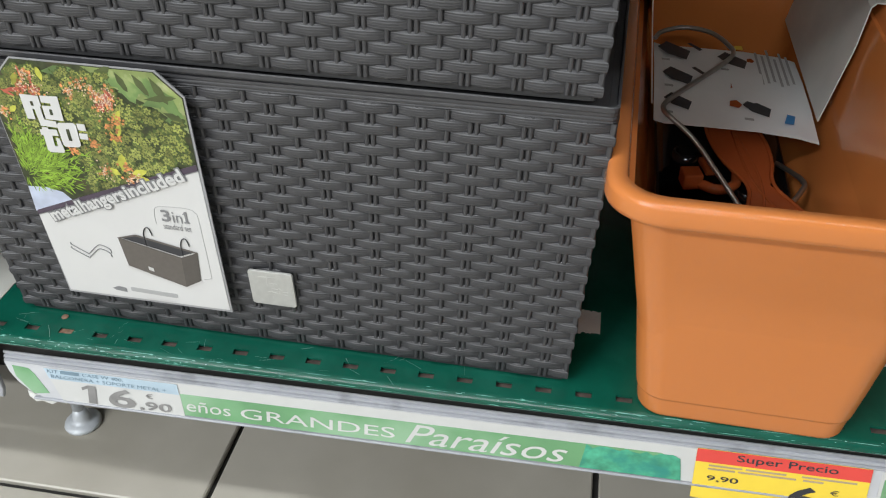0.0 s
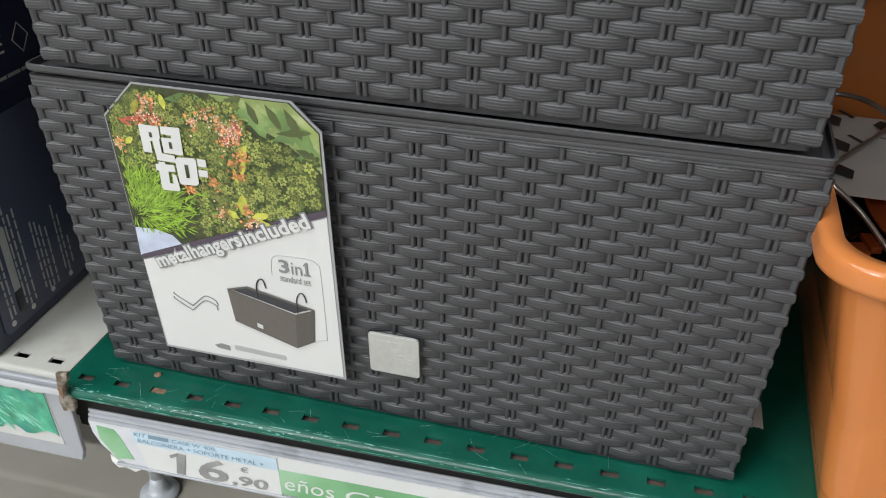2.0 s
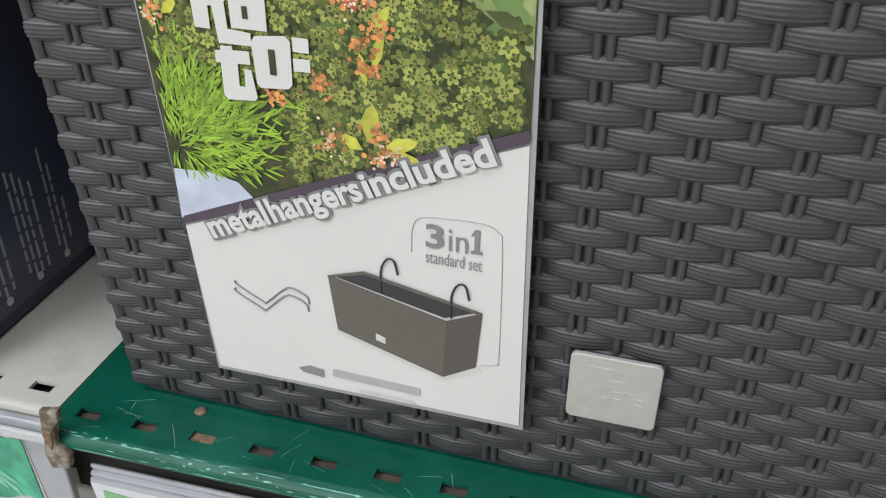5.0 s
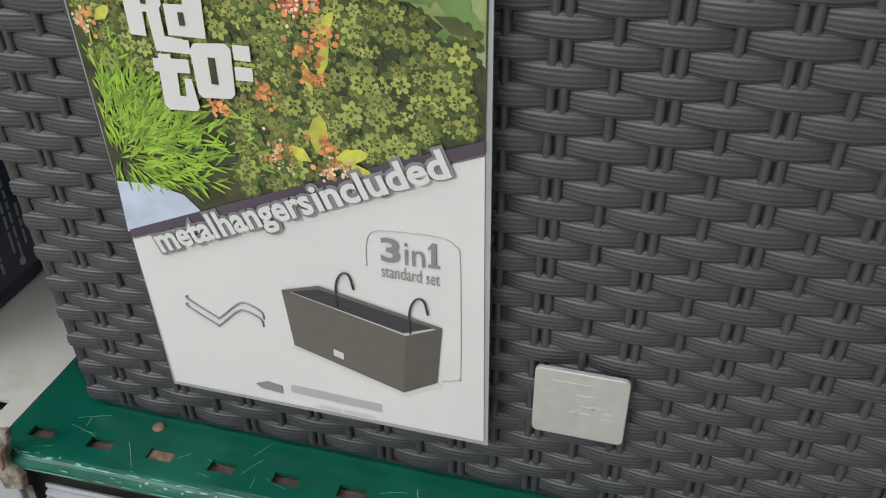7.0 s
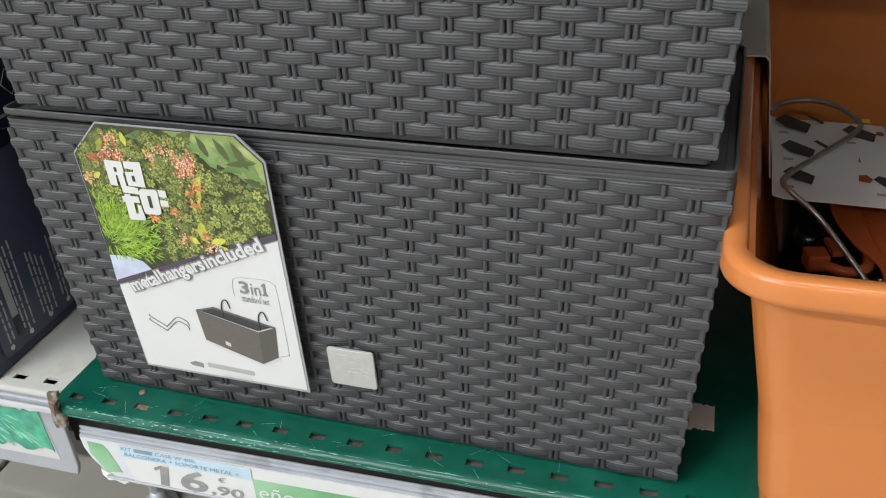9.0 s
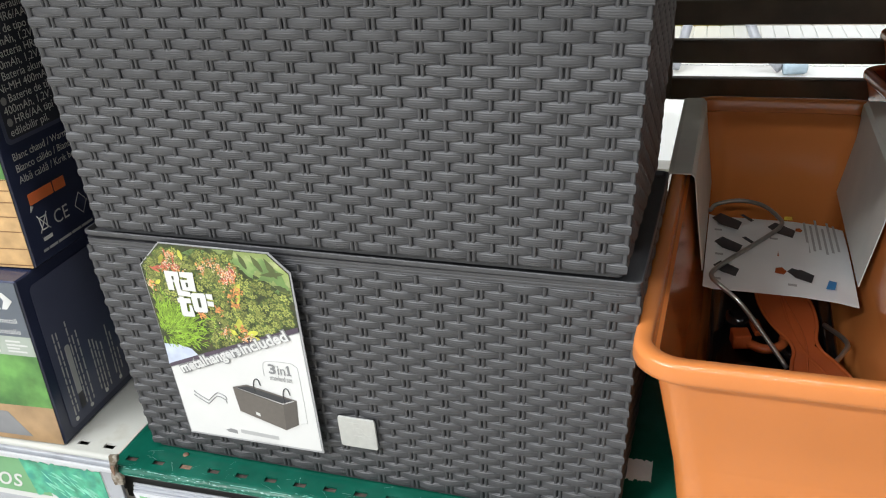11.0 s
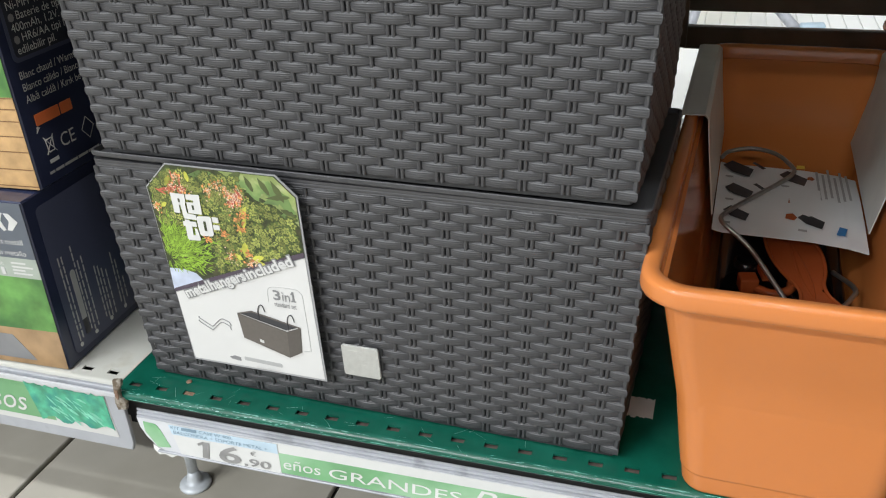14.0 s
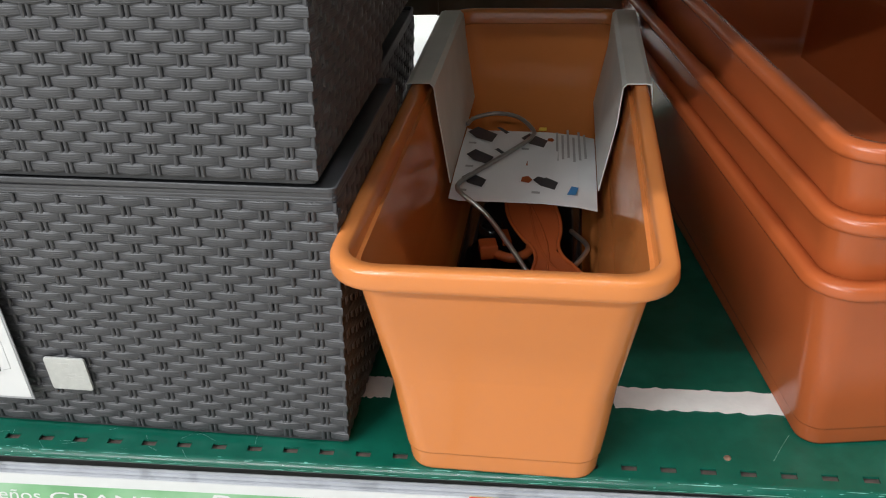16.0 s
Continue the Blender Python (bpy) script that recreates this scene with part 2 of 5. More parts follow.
def rounded(x0, x1, y0, y1, r, n=4):
    return [(x + (x0 + x1) / 2, y + (y0 + y1) / 2) for x, y, _ in rrect((x1 - x0) / 2, (y1 - y0) / 2, r, 0, n)]


def lettering(body, size, bold=0.0, shear=0.0, space=1.0, align="LEFT"):
    """A flat mesh of words in Blender's own font, along x with its baseline on y = 0."""
    cu = bpy.data.curves.new("words", "FONT")
    cu.body, cu.size, cu.offset, cu.shear, cu.space_character, cu.align_x = body, size, bold, shear, space, align
    cu.resolution_u = 3
    ob = new("words", cu)
    dg = bpy.context.evaluated_depsgraph_get()
    me = bpy.data.meshes.new_from_object(ob.evaluated_get(dg))
    bpy.data.objects.remove(ob)
    me.materials.clear()
    return me


def words(body, x, y, size, material, parent, z=0.0004, wide=1.0, turn=0, name="lettering", label="", **kw):
    return part(name, lettering(body, size, **kw), material, parent, label, pose(x, y, z, 0, 0, turn) @ Matrix.Diagonal((wide, 1, 1, 1)))


def fitted(body, x0, x1, y0, y1, material, parent, z=0.0008, name="lettering", label="", m=None, **kw):
    """Words stretched to fill a printed field."""
    me = lettering(body, 0.01, **kw)
    co = np.array([v.co[:2] for v in me.vertices])
    (ax, ay), (bx, by) = co.min(0), co.max(0)
    fx, fy = (x1 - x0) / (bx - ax), (y1 - y0) / (by - ay)
    fit_m = Matrix.Translation((x0 - ax * fx, y0 - ay * fy, z)) @ Matrix.Diagonal((fx, fy, 1, 1))
    return part(name, me, material, parent, label, (m @ fit_m) if m is not None else fit_m)


def bars(spans, h, bm=None, z=0.0004):
    """Plain print bars: (x, y, length) each."""
    bm = bm or bmesh.new()
    for x, y, w in spans:
        bm.faces.new([bm.verts.new(p) for p in ((x, y, z), (x + w, y, z), (x + w, y + h, z), (x, y + h, z))])
    return bm


def petal(bm, x, y, a, l, w, z):
    d, n = Vector((math.cos(a), math.sin(a), 0)), Vector((-math.sin(a), math.cos(a), 0))
    o = Vector((x, y, z))
    bm.faces.new([bm.verts.new(p) for p in (o, o + d * l * 0.45 - n * w, o + d * l * 0.85 - n * w * 0.6, o + d * l + Vector((0, 0, 0.00001)), o + d * l * 0.85 + n * w * 0.6, o + d * l * 0.45 + n * w)])


# ---------------------------------------------------------------- the room
S = 0.165
floor = part("floor", box(-6, 7, -6, 6, -0.12, -0.006), M_GROUT)
tagged(floor, "beige stone tile floor with dark joints", "floor", kind="structure")
ceiling = part("ceiling", box(-6, 7, -6, 6, 3.2, 3.3), M_WALL)
tagged(ceiling, "plain white shop ceiling", "ceiling", kind="structure")
for name, b in (("wall_north", (-6, 7, 6, 6.1)), ("wall_south", (-6, 7, -6.1, -6)), ("wall_west", (-6.1, -6, -6, 6)), ("wall_east", (7, 7.1, -6, 6))):
    w = part(name, box(*b, -0.1, 3.3), M_WALL)
    tagged(w, "plain white painted shop wall", "wall", kind="structure")


# ---------------------------------------------------------------- shelves
def shelf_deck(x0, x1, y0, y1, slots, thing, material, name="deck"):
    """Steel shelf with a rounded front lip and a row of punched slots at y = 0."""
    verts, faces = [], []

    def quad(ax, ay, bx, by, z=0.0):
        n = len(verts)
        verts.extend(((ax, ay, z), (bx, ay, z), (bx, by, z), (ax, by, z)))
        faces.append((n, n + 1, n + 2, n + 3))

    hw, y_lo, y_hi = 0.0050, -0.0027, 0.0027
    quad(x0, y_hi, x1, y1)
    quad(x0, -0.009, x1, y_lo)
    edges = [x0]
    for s in sorted(slots):
        edges += [s - hw, s + hw]
    edges.append(x1)
    for i in range(0, len(edges), 2):
        quad(edges[i], y_lo, edges[i + 1], y_hi)
    for s in slots:
        for (ax, ay), (bx, by) in (((s - hw, y_lo), (s + hw, y_lo)), ((s + hw, y_lo), (s + hw, y_hi)), ((s + hw, y_hi), (s - hw, y_hi)), ((s - hw, y_hi), (s - hw, y_lo))):
            n = len(verts)
            verts.extend(((ax, ay, 0), (bx, by, 0), (bx, by, -0.0016), (ax, ay, -0.0016)))
            faces.append((n, n + 1, n + 2, n + 3))
    prof = [(-0.009 - 0.005 * math.sin(radians(a)), -0.005 + 0.005 * math.cos(radians(a))) for a in range(0, 91, 15)] + [(-0.014, -0.0056), (-0.0134, -0.0066), (-0.0115, -0.0062)]
    for (ay, az), (by, bz) in zip(prof, prof[1:]):
        n = len(verts)
        verts.extend(((x0, ay, az), (x1, ay, az), (x1, by, bz), (x0, by, bz)))
        faces.append((n + 3, n + 2, n + 1, n))
    for x in (x0, x1):
        n = len(verts)
        verts.extend([(x, -0.009, 0), (x, y1, 0), (x, y1, -0.012), (x, -0.012, -0.0065), (x, -0.014, -0.0055)])
        faces.append(tuple(range(n, n + 5)))
    return part(name, raw(verts, faces), material, thing)


green_shelf = empty("shelf", pose(0, 0, S), "dark green enamelled steel shelf with scratched slotted front edge", "shelf")
slots = [0.025 * i for i in range(0, 50)]
shelf_deck(-0.0135, 1.2365, -0.014, 0.60, slots, green_shelf, M_GREEN)
part("slot_backing", box(-0.012, 1.235, -0.0060, 0.020, -0.0072, -0.0030), M_UNDER, green_shelf, "brown primed strip")
part("underside", box(-0.012, 1.235, -0.0020, 0.598, -0.040, -0.0074), M_DARK, green_shelf, "dark underside")
rng = random.Random(4)


def scratches(count, x0, x1, y0, y1, length, width, seed, z=0.0003):
    r = random.Random(seed)
    bm = bmesh.new()
    for _ in range(count):
        x, y, a, l = r.uniform(x0, x1), r.uniform(y0, y1), r.uniform(-0.9, 0.9) + (1.5 if r.random() < 0.35 else 0), length * r.uniform(0.3, 1.0)
        w = width * r.uniform(0.4, 1.0)
        d, n = Vector((math.cos(a), math.sin(a), 0)), Vector((-math.sin(a), math.cos(a), 0))
        bend = n * r.uniform(-0.05, 0.05) * l
        pts = [Vector((x, y, z)) + d * l * t + bend * 4 * t * (1 - t) for t in (0, 0.33, 0.66, 1)]
        pts = [p for p in pts if y0 - 0.005 < p.y < y1 + 0.02]
        for p, q in zip(pts, pts[1:]):
            bm.faces.new([bm.verts.new(v) for v in (p - n * w / 2, q - n * w / 2, q + n * w / 2, p + n * w / 2)])
    return bm


tagged(part("scratches", scratches(30, -0.005, 0.30, -0.009, 0.012, 0.014, 0.00014, 3), M_SCRATCH, green_shelf, "pale bare scratches"), kind="stuff")
tagged(part("scratches", scratches(12, 0.32, 0.80, -0.006, 0.11, 0.045, 0.00015, 9), M_SCRATCH, green_shelf, "pale bare scratches"), kind="stuff")


def wear_and_glint(x0, x1, seed):
    """Chips of worn enamel along the lip's edge, plus strips painting its highlight."""
    r = random.Random(seed)
    bm = bmesh.new()

    def chip(x, l, a0, a1):
        ring = [(-0.009 - 0.0053 * math.sin(radians(a)), -0.005 + 0.0053 * math.cos(radians(a))) for a in (a0, (a0 + a1) / 2, a1)]
        skew = r.uniform(-0.3, 0.3) * l
        lo, mid, hi = (x + 0.25 * l, x + 0.7 * l), (x, x + l), (x + 0.3 * l + skew, x + 0.6 * l + skew)
        for (p, q), (ay, az), (by, bz) in (((lo, mid), ring[0], ring[1]), ((mid, hi), ring[1], ring[2])):
            bm.faces.new([bm.verts.new(v) for v in ((p[0], ay, az), (q[0], by, bz), (q[1], by, bz), (p[1], ay, az))])

    x = x0
    while x < x1:
        l = r.uniform(0.0005, 0.0040)
        a0 = r.uniform(10, 70)
        chip(x, l, a0, a0 + r.uniform(2, 10 if x < 0.17 else 6))
        x += l + (r.uniform(0.0, 0.003) if x < 0.17 else r.uniform(0.002, 0.02))
    # two broken lines of long strips: the lip's gloss highlight, painted on
    for level, spread in ((28, 4), (80, 4)):
        x = x0
        while x < x1:
            l = r.uniform(0.004, 0.030)
            a0 = level + r.uniform(-spread, spread)
            if r.random() < (0.95 if x < 0.2 else 0.75):
                chip(x, l, a0, a0 + r.uniform(2.5, 6))
            x += l + r.uniform(0, 0.008)
    return bm


tagged(part("edge_wear_glint", wear_and_glint(-0.012, 0.9, 5), M_WEARGLINT, green_shelf, "pale worn chips and painted highlight along the front edge"), kind="stuff")
for x, y in ((0.042, 0.013), (0.639, 0.013)):
    part("rivet", loft([rrect(r, r, r * 0.98, z, 4) for r, z in ((0.0025, 0.0002), (0.0022, 0.0008), (0.0012, 0.0011))], False, True), M_RUST, green_shelf, "rusty rivet", pose(x, y, 0))
part("slot_plate", box(0.0445, 0.0555, -0.004, 0.004, -0.0029, -0.0012), M_RUST, green_shelf, "brown plate behind a slot")

white_shelf = empty("shelf", pose(0, 0.0095, S), "cream enamelled steel shelf with slotted front", "shelf")
shelf_deck(-1.26, -0.0142, -0.014, 0.60, [-0.0285 - 0.025 * i for i in range(0, 48)], white_shelf, M_WHITESTEEL)
part("underside", box(-1.258, -0.018, -0.0045, 0.598, -0.040, -0.006), M_DARK, white_shelf)


def foot(x, y):
    f = empty("levelling_foot", pose(x, y, 0), "grey metal levelling foot under the shelf", "foot", "shelf feet")
    rings = [(0.0148, 0.0), (0.0153, 0.0015), (0.0146, 0.0034), (0.0105, 0.0050), (0.0072, 0.0062), (0.0068, 0.0100), (0.0050, 0.0180)]
    part("disc", loft([rrect(r, r, r * 0.99, z, 5) for r, z in rings], True, True), M_FOOT, f)
    part("stem", loft([rrect(0.005, 0.005, 0.0049, z, 4) for z in (0.016, 0.14)], True, True), M_FOOT, f)


foot(-0.0125, 0.0575)
foot(1.23, 0.052)
foot(-0.007, 0.55)


def price_rail(x0, x1, m, label, slope=0.0065, end_round=True):
    """Ribbed strip with a tilted label channel below it."""
    rail = empty("price_rail", m, label, "price rail")
    prof = [(-0.0014, -0.0018), (-0.0022, 0.0004), (-0.0030, 0.0006), (-0.0034, -0.0025), (-0.0026, -0.004), (-0.0026, -0.0055), (-0.0042, -0.0062), (-0.0046, -0.0085), (-0.0036, -0.0092), (-0.0036, -0.0105), (-0.0052, -0.0112), (-0.0056, -0.0135), (-0.0046, -0.0142)]
    prof = [(y, -0.0045 + z * 0.683) for y, z in prof]
    back = [(-0.0014, -0.0142)]
    pts = prof + back
    n = len(pts)
    part("ribbed_strip", raw([(x, y, z) for x in (x0, x1) for y, z in pts],
         [(i, (i + 1) % n, n + (i + 1) % n, n + i) for i in range(n)] + [tuple(range(n)), tuple(range(2 * n - 1, n - 1, -1))]), M_RAIL, rail, "pale grey ribbed strip")
    y_top, y_bot, z_top, z_bot = -0.0046, -0.0046 - slope, -0.0142, -0.0465
    outline = [(x0, 0.0), (x1, 0.0), (x1, -0.0335)]
    if end_round:
        outline += [(x0 + 0.027, -0.0335), (x0 + 0.018, -0.029), (x0 + 0.009, -0.020), (x0 + 0.003, -0.010)]
    else:
        outline += [(x0, -0.0335)]
    tilt = math.degrees(math.atan2(slope, 0.0323))
    plane = pose(0, y_top, z_top, 90 + tilt * -1, 0, 0)
    plane = pose(0, y_top, z_top) @ Matrix.Rotation(radians(90 - tilt), 4, "X")
    channel = part("label_channel", sheet(outline, 0.0012), M_RAILLIGHT, rail, "white label channel", plane)
    lip_x0 = x0 + (0.02 if end_round else 0)
    part("bottom_lip", box(lip_x0, x1, -0.0352, -0.0330, -0.0004, 0.0030, 0.0006), M_RAIL, rail, "grey lower lip", plane)
    return rail, plane


rail, plane = price_rail(0.004, 1.235, pose(0, -0.0075, 0.1520, 0, -0.30, 0) @ Matrix.Diagonal((1, 1, 0.74, 1)), "grey ribbed price rail with green printed label strip")
insert = part("label_strip", sheet([(0.128, -0.0005), (0.478, -0.0005), (0.478, -0.0325), (0.128, -0.0325)], 0.0003), M_PAPER, rail, "white paper strip", plane @ pose(0, 0, 0.0013))
part("green_band", sheet([(0.129, -0.0108), (0.452, -0.0085), (0.452, -0.0322), (0.129, -0.0322)], 0.0003), M_LABELGREEN, insert, "mid green printed band", pose(0, 0, 0.0003))
fitted("eños", 0.1375, 0.1690, -0.0272, -0.0165, M_INKWHITE, insert)
fitted("GRANDES", 0.1760, 0.2820, -0.0275, -0.0170, M_INKWHITE, insert)
fitted("Paraísos", 0.2890, 0.3940, -0.0300, -0.0110, M_INKWHITE, insert, shear=0.35)
leafy = [(0.405 + 0.058 * i / 14, -0.0085 - 0.0035 * abs(math.sin(i * 1.7)) * (1 if i % 3 else 0.2)) for i in range(15)]
part("leaf_print", sheet(leafy + [(0.465, -0.032), (0.402, -0.032)], 0.0003), M_TEAL, insert, "dark green leaf print", pose(0, 0, 0.0006))
ticket = part("price_ticket", sheet([(0.034, -0.001), (0.132, -0.001), (0.136, -0.033), (0.046, -0.033)], 0.0003), M_PAPER, rail, "white ticket with pale blue heading", plane @ pose(0, 0, 0.0018))
part("heading", sheet([(0.0342, -0.0012), (0.1318, -0.0012), (0.133, -0.0115), (0.038, -0.0115)], 0.0002), M_BLUE, ticket, "", pose(0, 0, 0.0003))
fitted("KIT", 0.0370, 0.0450, -0.0050, -0.0016, M_INKBLUE, ticket)
part("brand_bar", bars([(0.0468, -0.0050, 0.0140)], 0.0034), M_INKBLUE, ticket, "", pose(0, 0, 0.0004))
fitted("CASE W 400,", 0.0630, 0.0930, -0.0054, -0.0016, M_INKBLUE, ticket)
fitted("BALCONERA + SOPORTE METAL +", 0.0395, 0.1240, -0.0100, -0.0066, M_INKBLUE, ticket)
fitted("16", 0.0660, 0.1010, -0.0322, -0.0130, M_FADED, ticket, bold=0.0002)
part("flag", sheet([(0.0612, -0.0165), (0.0668, -0.0130), (0.0668, -0.0160), (0.0622, -0.0190)], 0.0001), M_FADED, ticket, "", pose(0, 0, 0.0008))
fitted(",90", 0.1035, 0.1270, -0.0325, -0.0225, M_FADED, ticket, bold=0.0002)
fitted("€", 0.1085, 0.1140, -0.0190, -0.0140, M_FADED, ticket)
part("green_end", sheet([(0.010, -0.003), (0.022, -0.004), (0.026, -0.009), (0.036, -0.028), (0.024, -0.030), (0.012, -0.014)], 0.0003), M_LABELGREEN, rail, "torn green print", plane @ pose(0, 0, 0.0013))
part("torn_plastic", sheet([(0.018, -0.029), (0.024, -0.0325), (0.030, -0.0335), (0.048, -0.0345), (0.047, -0.0385), (0.041, -0.037), (0.036, -0.041), (0.029, -0.0385), (0.024, -0.040), (0.019, -0.035)], 0.0016, 0.0006), M_TAPE, rail, "torn white plastic", plane @ pose(0, 0, -0.001))
sale = part("price_ticket", sheet([(0.472, 0.0015), (0.574, 0.0015), (0.574, -0.046), (0.472, -0.046)], 0.0004), M_YELLOW, rail, "yellow sale ticket with a red heading", plane @ pose(0, 0, 0.0022))
part("heading", sheet([(0.472, 0.0015), (0.574, 0.0015), (0.574, -0.0105), (0.472, -0.0105)], 0.0002), M_RED, sale, "red heading", pose(0, 0, 0.0004))
fitted("Super Precio", 0.4960, 0.5550, -0.0085, 0.0000, M_INKDARK, sale, bold=0.0001)
part("print_lines", bars([(0.480, -0.0140, 0.020), (0.502, -0.0140, 0.024), (0.535, -0.0140, 0.032), (0.480, -0.0172, 0.016), (0.498, -0.0172, 0.034), (0.536, -0.0172, 0.012)], 0.0017), M_KRAFT, sale, "", pose(0, 0, 0.0003))
fitted("9,90", 0.4800, 0.4990, -0.0285, -0.0225, M_INKDARK, sale, bold=0.0001)
fitted("6", 0.5290, 0.5480, -0.0440, -0.0220, M_INKDARK, sale, bold=0.0003)
fitted("€", 0.5530, 0.5580, -0.0270, -0.0220, M_INKDARK, sale)
banner = part("label_strip", sheet([(0.580, -0.0005), (1.2, -0.0005), (1.2, -0.0325), (0.580, -0.0325)], 0.0003), M_PAPER, rail, "white paper strip", plane @ pose(0, 0, 0.0013))
part("green_band", sheet([(0.582, -0.0075), (1.19, -0.0075), (1.19, -0.0322), (0.582, -0.0322)], 0.0003), M_LABELGREEN, banner, "mid green printed band", pose(0, 0, 0.0003))

rail_b = empty("price_rail", pose(0, -0.0065, 0.1685), "flat grey price rail with green leaf label", "price rail")
flat = pose(0, -0.004, -0.0065) @ Matrix.Rotation(radians(90), 4, "X")
part("channel", sheet([(-1.25, 0.0065), (-0.0060, 0.0065), (-0.0060, -0.050), (-0.0085, -0.058), (-1.25, -0.058)], 0.003, 0.0008), M_RAIL, rail_b, "grey channel", flat)
part("top_lip", box(-1.25, -0.0065, -0.0002, 0.004, 0.0045, 0.0065, 0.0005), M_RAILLIGHT, rail_b, "", flat @ pose(0, 0, 0.0))
lab = part("label_strip", sheet([(-0.9, 0.001), (-0.0230, 0.001), (-0.0185, -0.046), (-0.9, -0.046)], 0.0004), M_PAPER, rail_b, "white label with leaf print", flat @ pose(0, 0, 0.003))
part("green_band", sheet([(-0.895, -0.004), (-0.085, -0.004), (-0.080, -0.040), (-0.895, -0.040)], 0.0003), M_LABELGREEN, lab, "", pose(0, 0, 0.0004))
r = random.Random(31)
tear = [(-0.103 + 0.080 * i / 40, -0.0022 - 0.0016 * r.random() - 0.0014 * abs(math.sin(i * 0.55))) for i in range(41)]
low = [(-0.0205 - 0.074 * i / 40, -0.0385 + 0.0030 * math.sin(i * 0.42) + r.uniform(-0.0008, 0.0008)) for i in range(41)]
part("leaf_print", sheet(tear + low, 0.0003), M_TEAL, lab, "leafy teal print", pose(0, 0, 0.0007))
streaks = bmesh.new()
for i in range(26):
    x, y, a = r.uniform(-0.090, -0.035), r.uniform(-0.032, -0.010), r.uniform(-0.9, -0.2)
    petal(streaks, x, y, a, r.uniform(0.008, 0.018), r.uniform(0.0006, 0.0016), 0.0001 + r.uniform(0, 0.0001))
tagged(part("mint_print", streaks, M_MINT, lab, "pale mint leaf streaks", pose(0, 0, 0.0011)), kind="stuff")
fitted("ísos", -0.150, -0.1055, -0.035, -0.014, M_INKWHITE, lab, 0.0011, shear=0.35)
part("end_clip", sheet([(-0.0075, 0.0170), (0.0010, 0.0190), (0.0000, 0.0130), (-0.0035, 0.0080), (-0.0040, 0.0000), (0.0010, -0.0040), (-0.0005, -0.0110), (-0.0090, -0.0130), (-0.0105, -0.0060), (-0.0090, 0.0060)], 0.0030, 0.0010), M_DIRTY, rail_b, "grimy broken plastic end", flat @ pose(0, 0, 0.0035))
part("rust_edge", sheet([(-0.0070, 0.0080), (-0.0040, 0.0078), (-0.0046, 0.0010), (-0.0060, -0.0020), (-0.0080, 0.0020)], 0.0012, 0.0004), M_RUST, rail_b, "rusty steel edge", flat @ pose(0, 0, 0.0060))

upper_shelf = empty("shelf", pose(0, 0, 0.588), "cream steel upper shelf with price rail", "shelf")
part("deck", box(-1.26, 1.236, -0.014, 0.585, -0.012, 0.0, 0.002), M_WHITESTEEL, upper_shelf)
part("rail", box(-1.25, 1.235, -0.024, -0.0145, -0.024, 0.016, 0.002), M_RAIL, upper_shelf, "grey rail")
part("label", box(-0.2, 0.058, -0.0252, -0.0243, -0.021, 0.013), M_LABELGREEN, upper_shelf, "green label")
part("label", box(0.060, 1.0, -0.0252, -0.0243, -0.021, 0.013), M_PAPER, upper_shelf, "white label")


# ---------------------------------------------------------------- woven planters
RIBS = 6


